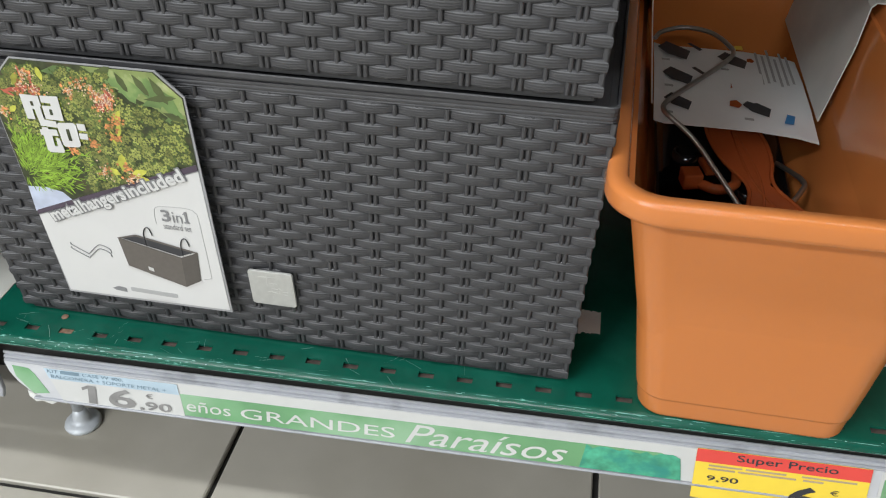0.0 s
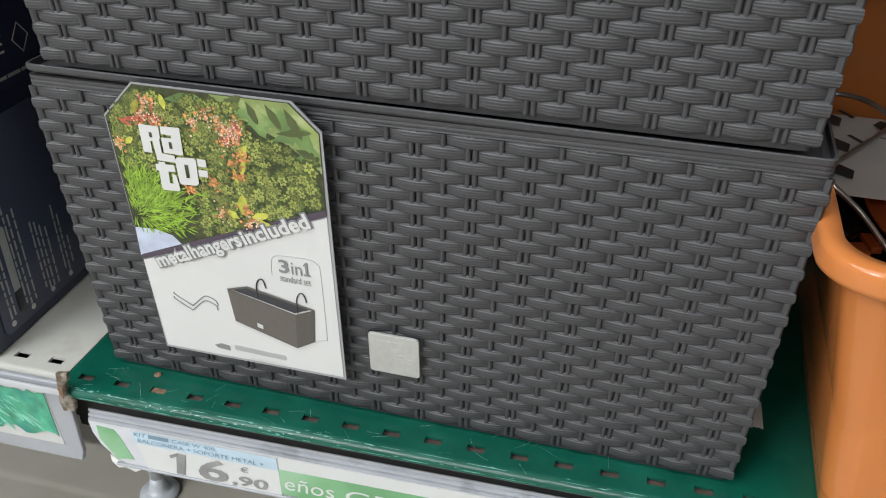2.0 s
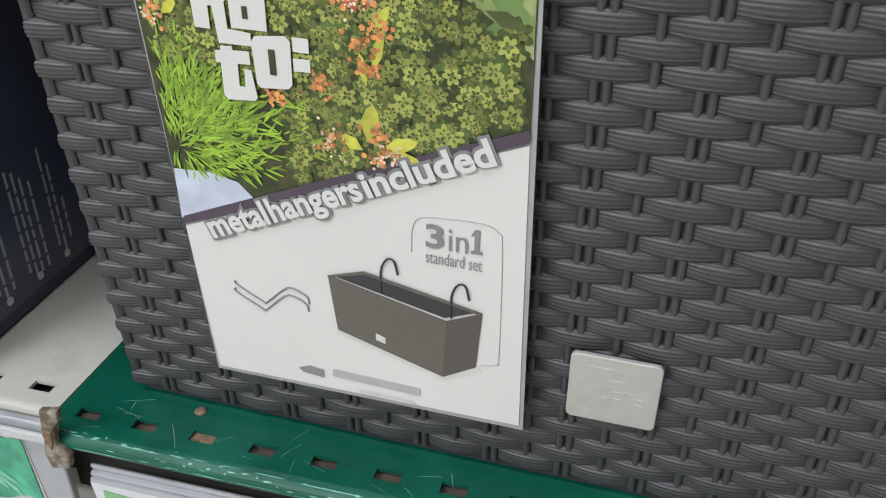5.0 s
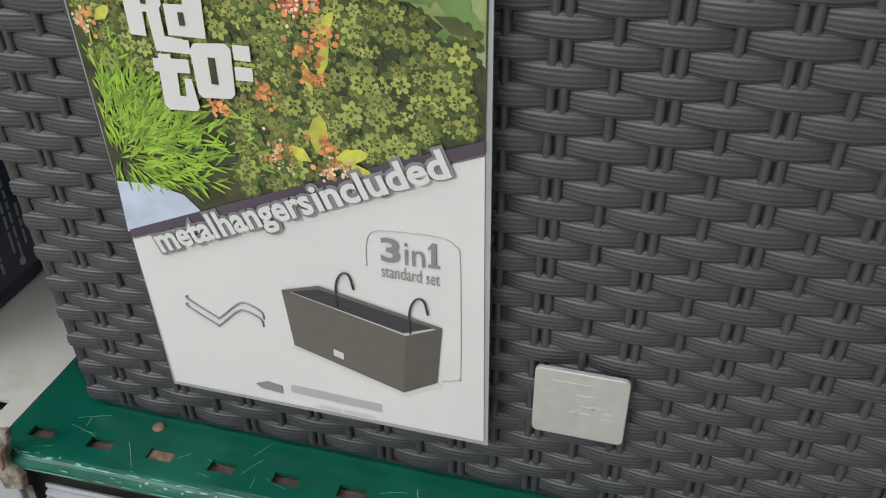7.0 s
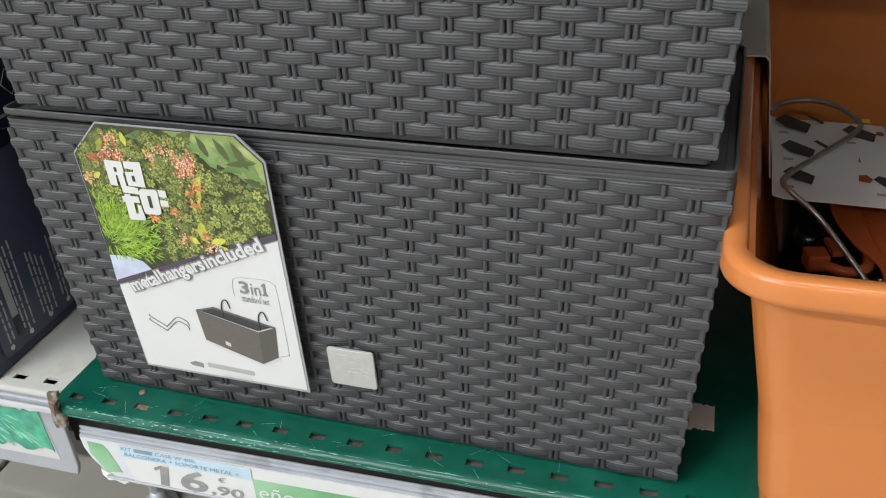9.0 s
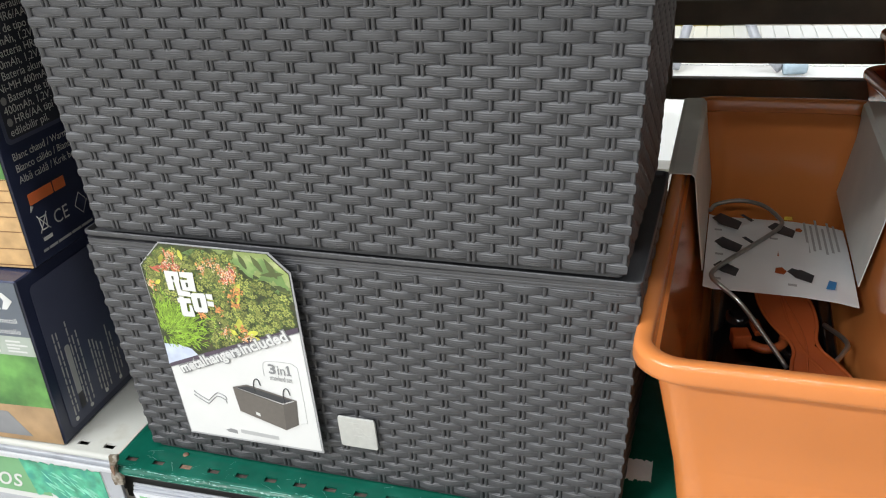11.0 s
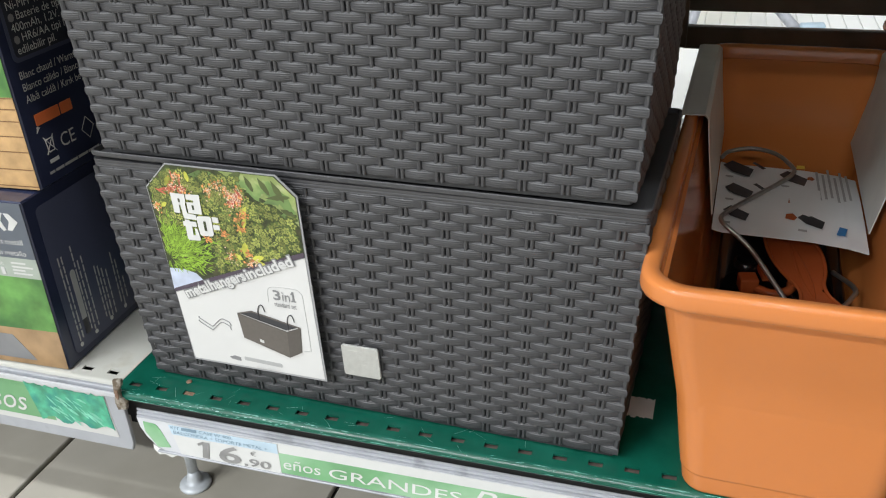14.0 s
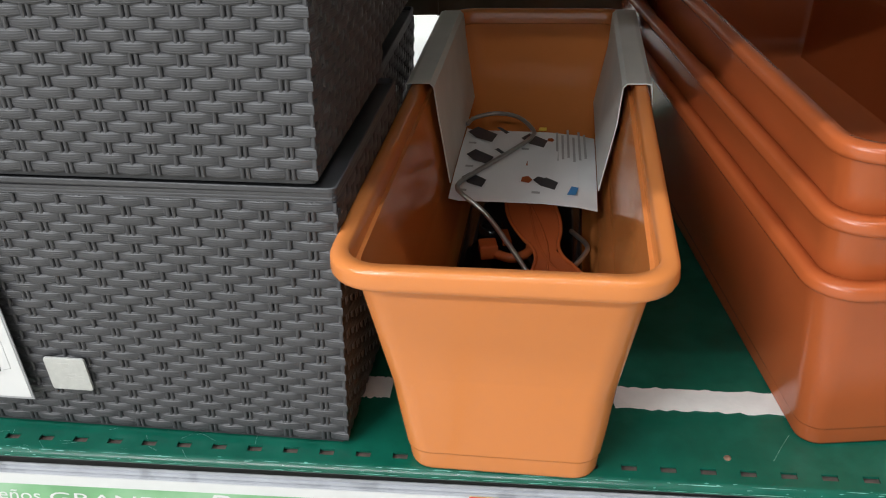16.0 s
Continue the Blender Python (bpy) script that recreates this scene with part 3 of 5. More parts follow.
def weave(face, rows, cols, seed):
    """Over-and-under strands and upright stakes on one tapered wall. face: the four corners (bottom left,
    bottom right, top left, top right), the outward normal and the wall's left direction."""
    bl, br, tl, tr, out = (np.array(v, float) for v in face)
    left = (bl - br) / np.linalg.norm(bl - br)
    out = out / np.linalg.norm(out)
    r = random.Random(seed)
    verts, faces = [], []

    def at(s, h, d):
        p = (bl * (1 - s) + br * s) * (1 - h) + (tl * (1 - s) + tr * s) * h
        edge = min(s, 1 - s) * 0.39 if cols > 10 else min(s, 1 - s) * 0.18
        w = max(0.0, 1 - edge / 0.005) * (1 if s < 0.5 else -1)
        return p + out * d + left * w * d

    height = np.linalg.norm(tl - bl)
    nu, nv = 9, 4 * RIBS + 1
    for j in range(rows):
        hc = 1 - (j + 0.5) / rows
        odd = j % 2
        for k in range(cols + 1 if odd else cols):
            sc = k / cols if odd else (k + 0.5) / cols
            hl = 0.5 / cols * (0.92 if odd else 0.97)
            u0, u1 = -1.0, 1.0
            if odd and k == 0:
                u0 = 0.0
            if odd and k == cols:
                u1 = 0.0
            n = len(verts)
            puff, drop = r.uniform(0.94, 1.06), r.uniform(-0.00012, 0.00012)
            for a in range(nu):
                u = u0 + (u1 - u0) * a / (nu - 1)
                thin = (1 - 0.34 * u * u) ** 0.62
                for b in range(nv):
                    p = -1 + 2 * b / (nv - 1)
                    v = 0.6 * p + 0.4 * math.sin(math.pi / 2 * p)
                    rib = abs(math.sin(math.pi * RIBS * b / (nv - 1) - 0.0001)) ** 0.7
                    dome = (1 - abs(v) ** 4.0) ** 0.5 if abs(v) < 1 else 0.0
                    d = 0.0030 * puff * (1 - 0.92 * u * u) * dome - (1 - rib) * (0.00022 + 0.00042 * abs(p)) * (1 - 0.3 * u * u) - 0.0001
                    verts.append(tuple(at(sc + u * hl, hc + (v * 0.0039 * thin + drop) / height, d)))
            for a in range(nu - 1):
                for b in range(nv - 1):
                    q = n + a * nv + b
                    faces.append((q, q + nv, q + nv + 1, q + 1))
    for k in range(2 * cols + 1):
        s0 = k / (2 * cols)
        for off in ((0.0,) if k % 2 == 0 else (-0.0017, 0.0017)):
            n = len(verts)
            width = np.linalg.norm(br - bl)
            for h in (0.0, 1.0):
                for a in range(0, 181, 30):
                    verts.append(tuple(at(min(1, max(0, s0 + off / width - 0.00140 * math.cos(radians(a)) / width)), h, 0.0008 + 0.00140 * math.sin(radians(a)))))
            for a in range(6):
                faces.append((n + a, n + a + 1, n + 7 + a + 1, n + 7 + a))
    return raw(verts, faces, True)


def woven_planter(m, label):
    pot = empty("planter", m, label, "planter", "woven planters")
    tx, ty, bx, by, h0, h1 = 0.1980, 0.0906, 0.1868, 0.0866, 0.0037, 0.1865
    zr = 0.1922
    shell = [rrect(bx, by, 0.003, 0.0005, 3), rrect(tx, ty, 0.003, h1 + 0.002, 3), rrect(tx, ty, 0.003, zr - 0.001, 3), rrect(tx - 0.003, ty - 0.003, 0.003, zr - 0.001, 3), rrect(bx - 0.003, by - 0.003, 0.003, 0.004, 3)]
    # wall behind the strands, its dark colour deepens the shaded gaps
    part("body", loft(shell, True, True, False), M_GAPSHADE, pot, "inner wall, darkened as shade between the strands")
    c = {}
    for sx in (-1, 1):
        for sy in (-1, 1):
            c[sx, sy, 0], c[sx, sy, 1] = (sx * bx, sy * by, h0), (sx * tx, sy * ty, h1)
    part("front_weave", weave((c[-1, -1, 0], c[1, -1, 0], c[-1, -1, 1], c[1, -1, 1], (0, -1, -0.05)), 28, 14, 1), M_RATTAN, pot, "woven rattan-look front")
    part("side_weave", weave((c[1, -1, 0], c[1, 1, 0], c[1, -1, 1], c[1, 1, 1], (1, 0, -0.05)), 28, 7, 2), M_RATTAN, pot)
    part("side_weave", weave((c[-1, 1, 0], c[-1, -1, 0], c[-1, 1, 1], c[-1, -1, 1], (-1, 0, -0.05)), 28, 7, 3), M_RATTAN, pot)
    # rim band, the loose insert's flange above it
    rings = []
    for i in range(9):
        z = h1 - 0.0005 + (zr - h1 + 0.0005) * i / 8
        d = 0.0020 - (0.00025 if i in (2, 5) else 0.0) - (0.0009 if i == 0 else 0)
        rings.append(rrect(tx + d, ty + d, 0.004, z, 4))
    rings = [rrect(tx - 0.002, ty - 0.002, 0.004, h1 - 0.0005, 4)] + rings + [rrect(tx - 0.003, ty - 0.003, 0.004, zr, 4), rrect(tx - 0.004, ty - 0.004, 0.004, zr - 0.004, 4)]
    part("rim", loft(rings, False, False, False), M_RATTAN, pot, "grooved rim band")
    flange = [rrect(tx - 0.014, ty - 0.009, 0.004, -0.0045, 4), rrect(tx - 0.0050, ty - 0.0045, 0.004, -0.0045, 4), rrect(tx - 0.0045, ty - 0.0040, 0.004, -0.0031, 4), rrect(tx + 0.0015, ty + 0.0015, 0.004, -0.0030, 4), rrect(tx + 0.0024, ty + 0.0024, 0.004, -0.0016, 4), rrect(tx + 0.0024, ty + 0.0024, 0.004, 0.0008, 4), rrect(tx + 0.0018, ty + 0.0018, 0.004, 0.0013, 4), rrect(tx + 0.0010, ty + 0.0010, 0.004, 0.0012, 4), rrect(tx + 0.0004, ty + 0.0004, 0.004, -0.0026, 4)]
    part("insert", loft(flange, True, True, False), M_RATTAN, pot, "flat insert tray on the rim", pose(0, 0, 0.1958, 0, 0.42, 0))
    return pot


LABEL = "anthracite rattan-look plastic planter"
lower = woven_planter(pose(0.2022, 0.1012, S + 0.0005, 0, 0, -1.6), LABEL + " standing on the green shelf")
upper = copy_thing(lower, pose(0.2042, 0.0978, 0.3626, 0, 0.1, -1.9))
tagged(upper, LABEL + " stacked on another planter")
for m in (pose(0.1890, 0.2990, S + 0.0005, 0, 0, -0.6), pose(0.1950, 0.2960, 0.3626, 0, 0, -0.8)):
    rear = copy_thing(lower, m)
    tagged(rear, LABEL + " standing behind the front planters")
badge = part("badge", sheet(rounded(-0.0147, 0.0147, -0.0138, 0.0138, 0.002), 0.0016, 0.0004), M_ALU, lower, "square silver metal badge",
             pose(0.2, 0, 0))
badge.matrix_basis = lower.matrix_basis.inverted() @ pose(0.2006, 0.0090, 0.2160, 93, 0, -1.6)
for x, y, w, h in ((-0.009, 0.0085, 0.012, 0.0012), (-0.004, 0.0025, 0.0012, 0.0060), (-0.001, 0.0040, 0.005, 0.0010), (0.000, -0.0005, 0.006, 0.0010), (-0.003, -0.0035, 0.006, 0.0010), (-0.001, -0.0075, 0.0010, 0.006), (0.004, -0.0045, 0.001, 0.0055), (0.007, -0.002, 0.003, 0.0009), (0.007, -0.0045, 0.003, 0.0009)):
    part("raised_mark", box(x, x + w, y, y + h, 0.0014, 0.00172), M_ALU, badge)

# ---------------------------------------------------------------- product card on the lower planter
card_m = pose(0.0553, 0.0105, 0.1932, 91.0, 0, -2.6)
card = empty("product_card", card_m, "white card with a succulent photograph in front of the woven planter", "card")
edge = [(0.0008, 0.0006), (0.1166, 0.0030), (0.1140, 0.1552), (0.0995, 0.1692), (0.0125, 0.1690), (-0.0072, 0.1495)]
part("backing", sheet([(x * 1.012 - 0.0006, y * 1.008 - 0.0008) for x, y in edge], 0.0008), M_CARDEDGE, card, "grey card edge")
part("white_face", sheet([(0.0014, 0.0016), (0.1160, 0.0042), (0.1138, 0.1085), (-0.0028, 0.0618)], 0.0003), M_CARDWHITE, card, "glossy white lower half", pose(0, 0, 0.0009))
photo = part("photo", sheet([(-0.0028, 0.0626), (0.1138, 0.1093), (0.1136, 0.1550), (0.0992, 0.1690), (0.0127, 0.1688), (-0.0070, 0.1494)], 0.0003), M_PHOTODARK, card, "printed photograph of succulents", pose(0, 0, 0.0009))


def card_line(x):
    return 0.0645 + (x + 0.0028) * 0.4000


def card_top(x):
    if x < 0.0127:
        return 0.1494 + (x + 0.0070) * 0.985
    if x > 0.0992:
        return 0.1690 - (x - 0.0992) * 0.97
    return 0.1688


def inside(x, y, e=0.002):
    left = -0.0070 + (0.1494 - y) * 0.048 if y < 0.1494 else -0.0070
    return left + e < x < 0.1135 - e and card_line(x) + e < y < card_top(x) - e


def rosettes(count, seed, keep, size, z):
    """Layered leaf rosettes: the dark outer leaves and the lighter hearts, as two meshes."""
    r = random.Random(seed)
    outer, heart = bmesh.new(), bmesh.new()
    done = 0
    while done < count:
        x, y = r.uniform(-0.008, 0.113), r.uniform(0.06, 0.169)
        s = size * r.uniform(0.55, 1.15)
        if not inside(x, y, s) or not keep(x, y):
            continue
        done += 1
        zz = z + r.uniform(0, 0.00022)
        a0 = r.uniform(0, 6)
        for ring, (n, l, bm) in enumerate(((7, 1.0, outer), (6, 0.70, heart), (4, 0.36, outer), (3, 0.24, heart))):
            mid = bm.verts.new((x, y, zz + ring * 0.00003))
            for i in range(n):
                a, q = a0 + ring * 0.5 + i * 2 * math.pi / n + r.uniform(-0.15, 0.15), s * l
                d, w = Vector((math.cos(a), math.sin(a), 0)), Vector((-math.sin(a), math.cos(a), 0)) * q * 0.30
                pts = (d * q * 0.45 - w, d * q * 0.85 - w * 0.7, d * q, d * q * 0.85 + w * 0.7, d * q * 0.45 + w)
                bm.faces.new([mid] + [bm.verts.new(mid.co + p) for p in pts])
    return outer, heart


def not_fern(x, y):
    return ((x - 0.006) / 0.036) ** 2 + ((y - 0.094) / 0.030) ** 2 > 1 and not (x < 0.03 and y < 0.09) and not (x > 0.072 and y > 0.150 - (x - 0.072) * 0.25)


for bm_, m_, lab_ in zip(rosettes(620, 21, not_fern, 0.0045, 0.0005), (M_LEAF, M_LEAFYELLOW), ("dark outer leaves", "light rosette hearts")):
    tagged(part("leaves", bm_, m_, photo, lab_), kind="stuff")


def needles(count, seed):
    r = random.Random(seed)
    bm = bmesh.new()
    while count:
        x, y = r.gauss(0.010, 0.012), r.gauss(0.102, 0.0115)
        a = math.atan2(y - 0.092, x - 0.000) + r.gauss(0, 0.5)
        l = r.uniform(0.003, 0.008)
        if y > 0.084 and y + l * math.sin(a) > 0.080 and inside(x, y, 0.002) and inside(x + l * math.cos(a), y + l * math.sin(a), 0.001):
            petal(bm, x, y, a, l, 0.00042, 0.0006 + r.uniform(0, 0.0002))
            count -= 1
    return bm


tagged(part("needles", needles(900, 5), M_LIME, photo, "feathery lime green needles"), kind="stuff")


def flowers(seed, spots, per, spread, size, z):
    r = random.Random(seed)
    bm = bmesh.new()
    for cx, cy in spots:
        for _ in range(per):
            x, y = r.gauss(cx, spread), r.gauss(cy, spread)
            if inside(x, y, 0.0015):
                n = 6
                s = size * r.uniform(0.6, 1.2)
                bm.faces.new([bm.verts.new((x + s * math.cos(6.283 * i / n), y + s * math.sin(6.283 * i / n), z + r.uniform(0, 0.00005))) for i in range(n)])
    return bm


SPOTS = ((0.0654, 0.1503), (0.0620, 0.1455), (0.0690, 0.1530), (0.0672, 0.1478), (0.0448, 0.1526), (0.0526, 0.1574), (0.0590, 0.1535), (0.0200, 0.1600), (0.0230, 0.1508), (0.0150, 0.1520), (-0.0025, 0.1343),
         (0.0700, 0.0960), (0.0740, 0.0985), (0.0544, 0.1017), (0.0690, 0.1060), (0.0364, 0.1143), (0.0515, 0.1188), (0.0652, 0.1309), (0.0670, 0.1255), (0.0693, 0.1371))
tagged(part("blossom", flowers(7, SPOTS, 20, 0.0022, 0.00090, 0.0009), M_FLOWER, photo, "small orange flowers"), kind="stuff")
tagged(part("blossom", flowers(9, SPOTS[:4] + SPOTS[8:10], 20, 0.0022, 0.00085, 0.00094), M_FLOWERRED, photo, "small red flowers"), kind="stuff")
tagged(part("blossom", flowers(8, SPOTS[:14], 24, 0.0024, 0.00050, 0.00098), M_FLOWERPALE, photo, "pale flower tips"), kind="stuff")
tips = bmesh.new()
for x, y, a, l, w in ((0.0656, 0.1030, 80, 0.012, 0.0032), (0.0700, 0.1010, 20, 0.012, 0.0025), (0.0640, 0.1000, 150, 0.008, 0.0022), (0.0715, 0.1000, -10, 0.011, 0.0022), (0.0680, 0.1240, 75, 0.014, 0.0016), (0.0690, 0.1360, 60, 0.009, 0.0016), (0.0660, 0.1200, 100, 0.010, 0.0014), (0.0100, 0.1530, 60, 0.009, 0.0024), (0.0300, 0.1570, 100, 0.009, 0.0020), (0.0020, 0.1350, 40, 0.007, 0.0018)):
    petal(tips, x, y, radians(a), l, w, 0.00088)
part("bright_leaves", tips, M_LEAFBRIGHT, photo, "yellow-green leaf tips")
reds = bmesh.new()
for x, y, a, l, w in ((0.0020, 0.1490, 8, 0.014, 0.0014), (0.0000, 0.1500, -25, 0.010, 0.0010), (0.0180, 0.1550, 100, 0.011, 0.0009), (0.0215, 0.1540, 75, 0.010, 0.0008)):
    petal(reds, x, y, radians(a), l, w, 0.00090)
part("red_stems", reds, M_FLOWERRED, photo, "red stems and leaves")


def blurred(seed, spots):
    r = random.Random(seed)
    bm = bmesh.new()
    for x, y, a, l, w in spots:
        petal(bm, x, y, radians(a), l, w, 0.0005 + r.uniform(0, 0.0001))
    return bm


part("soft_backdrop", sheet([(0.0560, 0.1684), (0.0985, 0.1686), (0.1132, 0.1546), (0.1134, 0.1330), (0.1060, 0.1400), (0.0920, 0.1490), (0.0740, 0.1570)], 0.0001), M_SOFT, photo, "pale out-of-focus foliage", pose(0, 0, 0.0003))
part("blurred_leaves", blurred(2, [(0.060, 0.163, -10, 0.026, 0.0030), (0.075, 0.166, -60, 0.020, 0.004), (0.085, 0.167, -50, 0.022, 0.004), (0.094, 0.166, -75, 0.02, 0.004), (0.100, 0.160, -60, 0.018, 0.004), (0.088, 0.148, 20, 0.022, 0.004), (0.100, 0.140, 5, 0.013, 0.004), (0.100, 0.150, -30, 0.014, 0.003), (0.075, 0.155, 10, 0.018, 0.003), (0.030, 0.163, 8, 0.022, 0.003), (0.0640, 0.1580, 40, 0.0150, 0.0045), (0.0800, 0.1650, -70, 0.0150, 0.0050), (0.0900, 0.1660, -55, 0.0170, 0.0050)]), M_BLUR, photo, "out-of-focus leaves")
for x, y, a, l, w in ((0.0600, 0.1600, 35, 0.0170, 0.0030), (0.0760, 0.1672, -65, 0.0130, 0.0022), (0.0860, 0.1670, -58, 0.0150, 0.0024), (0.0960, 0.1660, -62, 0.0180, 0.0026), (0.0900, 0.1520, 8, 0.0200, 0.0020), (0.1000, 0.1450, -20, 0.0120, 0.0022)):
    part("blurred_gap", blurred(4, [(x, y, a, l, w)]), M_OLIVE, photo, "", pose(0, 0, 0.00012))
part("stone", sheet([(-0.0035, 0.0650), (0.004, 0.0668), (0.014, 0.0708), (0.0255, 0.0765), (0.0200, 0.0820), (0.010, 0.0842), (-0.0032, 0.0835)], 0.0002), M_STONEBLUE, photo, "pale blue stone", pose(0, 0, 0.0005))
part("dark_rim", sheet([(-0.0027, 0.0628), (0.1138, 0.1094), (0.1138, 0.1134), (0.085, 0.1020), (0.030, 0.0795), (-0.0027, 0.0658)], 0.0002), M_PLUM, photo, "dark planter rim", pose(0, 0, 0.0006))
LOGO = (
    [(0.0129, 0.1479), (0.0246, 0.1478), (0.0246, 0.1415), (0.0238, 0.1405), (0.0240, 0.1328), (0.0312, 0.1322), (0.0311, 0.1284), (0.0206, 0.1284), (0.0197, 0.1392), (0.0184, 0.1391), (0.0183, 0.1323), (0.0133, 0.1324)],
    [(0.0257, 0.1481), (0.0370, 0.1486), (0.0366, 0.1333), (0.0253, 0.1333), (0.0253, 0.1418), (0.0311, 0.1420), (0.0313, 0.1438), (0.0255, 0.1440)],
    [(0.0189, 0.1260), (0.0208, 0.1262), (0.0208, 0.1275), (0.0246, 0.1277), (0.0247, 0.1265), (0.0300, 0.1267), (0.0301, 0.1228), (0.0259, 0.1226), (0.0256, 0.1156), (0.0276, 0.1156), (0.0279, 0.1211), (0.0301, 0.1211), (0.0312, 0.1128), (0.0304, 0.1116), (0.0214, 0.1110), (0.0201, 0.1123), (0.0203, 0.1224), (0.0187, 0.1224)],
    [(0.0311, 0.1298), (0.0324, 0.1316), (0.0421, 0.1325), (0.0435, 0.1311), (0.0431, 0.1181), (0.0416, 0.1166), (0.0328, 0.1160), (0.0316, 0.1172)],
    [(0.0442, 0.1324), (0.0492, 0.1324), (0.0492, 0.1282), (0.0442, 0.1282)],
    [(0.0440, 0.1262), (0.0493, 0.1263), (0.0492, 0.1225), (0.0440, 0.1224)])
for outline in LOGO:
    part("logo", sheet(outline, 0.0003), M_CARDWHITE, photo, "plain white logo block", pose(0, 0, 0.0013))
for x0, x1, y0, y1 in ((0.0186, 0.0201, 0.1414, 0.1441), (0.0294, 0.0310, 0.1364, 0.1400), (0.0364, 0.0384, 0.1206, 0.1282)):
    part("logo_gap", box(x0, x1, y0, y1, 0.0, 0.0002), M_PHOTODARK, photo, "", pose(0, 0, 0.0017))
slog = Matrix.Translation((0.0085, 0.0592, 0.0)) @ pose(0, 0, 0, 0, 0, 23.6)
for word, x0, x1, y0 in (("metal", 0.0000, 0.0244, 0.0000), ("hangers", 0.0256, 0.0606, -0.0026), ("included", 0.0618, 0.1056, 0.0000)):
    fitted(word, x0 - 0.0009, x1 + 0.0009, y0 - 0.0009, 0.0098, M_INK, card, 0.0020, "slogan_outline", "grey outline of the slogan", slog, bold=0.0010)
    fitted(word, x0, x1, y0, 0.0090, M_CARDWHITE, card, 0.0023, "slogan", "white slogan letters", slog, bold=0.00030)
fitted("3", 0.0832, 0.0892, 0.0698, 0.0784, M_INK, card, 0.0016, bold=0.00025)
fitted("in", 0.0906, 0.0968, 0.0699, 0.0776, M_INK, card, 0.0016)
part("lettering", sheet([(0.0977, 0.0768), (0.0990, 0.0788), (0.1004, 0.0788), (0.1004, 0.0713), (0.1014, 0.0713), (0.1014, 0.0703), (0.0978, 0.0703), (0.0978, 0.0713), (0.0988, 0.0713), (0.0988, 0.0770), (0.0981, 0.0763)], 0.0002), M_INK, card, "", pose(0, 0, 0.0014))
fitted("standard set", 0.0832, 0.1014, 0.0642, 0.0688, M_INK, card, 0.0016)
loop = [(0.0765, 0.0640, 0), (0.0768, 0.0720, 0), (0.0790, 0.0765, 0), (0.086, 0.0778, 0), (0.0990, 0.0782, 0), (0.1040, 0.0760, 0), (0.1055, 0.0700, 0), (0.1060, 0.0300, 0), (0.1050, 0.0258, 0), (0.0998, 0.0240, 0)]
part("outline", tube(loop, 0.00018, 4), M_INKPALE, card, "thin grey outline", pose(0.0020, 0.0030, 0.0013))
pic = part("planter_print", sheet([(0.0477, 0.0498), (0.0500, 0.0278), (0.0877, 0.0165), (0.0887, 0.0402)], 0.0002), M_TAUPE, card, "printed brown planter", pose(0.0013, 0.0026, 0.0014))
part("end", sheet([(0.0887, 0.0402), (0.0877, 0.0165), (0.0990, 0.0235), (0.1007, 0.0458)], 0.0002), M_TAUPEDARK, pic, "")
part("opening", sheet([(0.0500, 0.0500), (0.0882, 0.0415), (0.0985, 0.0458), (0.0605, 0.0532)], 0.0002), M_INKDARK, pic, "", pose(0, 0, 0.0002))
part("back_edge", sheet([(0.0477, 0.0498), (0.0607, 0.0540), (0.1007, 0.0462), (0.1000, 0.0452), (0.0607, 0.0528), (0.0500, 0.0496)], 0.0002), M_TAUPE, pic, "", pose(0, 0, 0.0003))
part("mark", sheet([(0.0640, 0.0295), (0.0674, 0.0285), (0.0674, 0.0258), (0.0640, 0.0268)], 0.0001), M_INKWHITE, pic, "", pose(0, 0, 0.0003))
part("shadow", sheet([(0.0490, 0.0262), (0.0877, 0.0148), (0.1010, 0.0222), (0.0990, 0.0237), (0.0877, 0.0167), (0.0498, 0.0280)], 0.0001), M_SHADOWPRINT, pic, "", pose(0, 0, -0.0001))
for x, y in ((0.0697, 0.0515), (0.0935, 0.0467)):
    hookp = [(x - 0.0030, y - 0.0047, 0), (x - 0.0030, y + 0.004, 0), (x - 0.001, y + 0.0085, 0), (x + 0.0015, y + 0.0085, 0), (x + 0.0028, y + 0.0035, 0)]
    part("hook", tube(hookp, 0.00036, 5), M_INKDARK, pic, "", pose(0, 0, 0.0004))
for dx, dy in ((0.0, 0.0), (0.0005, 0.0032)):
    wire = [(0.0127 + dx, 0.0390 + dy, 0), (0.0130 + dx, 0.0375 + dy, 0), (0.0225 + dx, 0.0322 + dy, 0), (0.0240 + dx, 0.0322 + dy, 0), (0.0310 + dx, 0.0390 + dy, 0), (0.0345 + dx, 0.0402 + dy, 0), (0.0395 + dx, 0.0380 + dy, 0), (0.0403 + dx, 0.0350 + dy, 0)]
    part("wire_print", tube(wire, 0.00036, 5), M_INK, card, "printed metal hanger", pose(0.0004, 0.0006, 0.0014))
part("maker_mark", sheet([(0.0335, 0.0082), (0.0355, 0.0066), (0.0435, 0.0060), (0.0435, 0.0095), (0.0380, 0.0102)], 0.0002), M_INK, card, "grey swoosh", pose(0.0010, 0.0010, 0.0013))
part("maker_bar", sheet(rounded(0.0455, 0.0785, 0.0072, 0.0106, 0.0008), 0.0002), M_INKPALE, card, "plain grey bar", pose(0.0022, 0.0022, 0.0013) @ pose(0, 0, 0, 0, 0, -1.0))
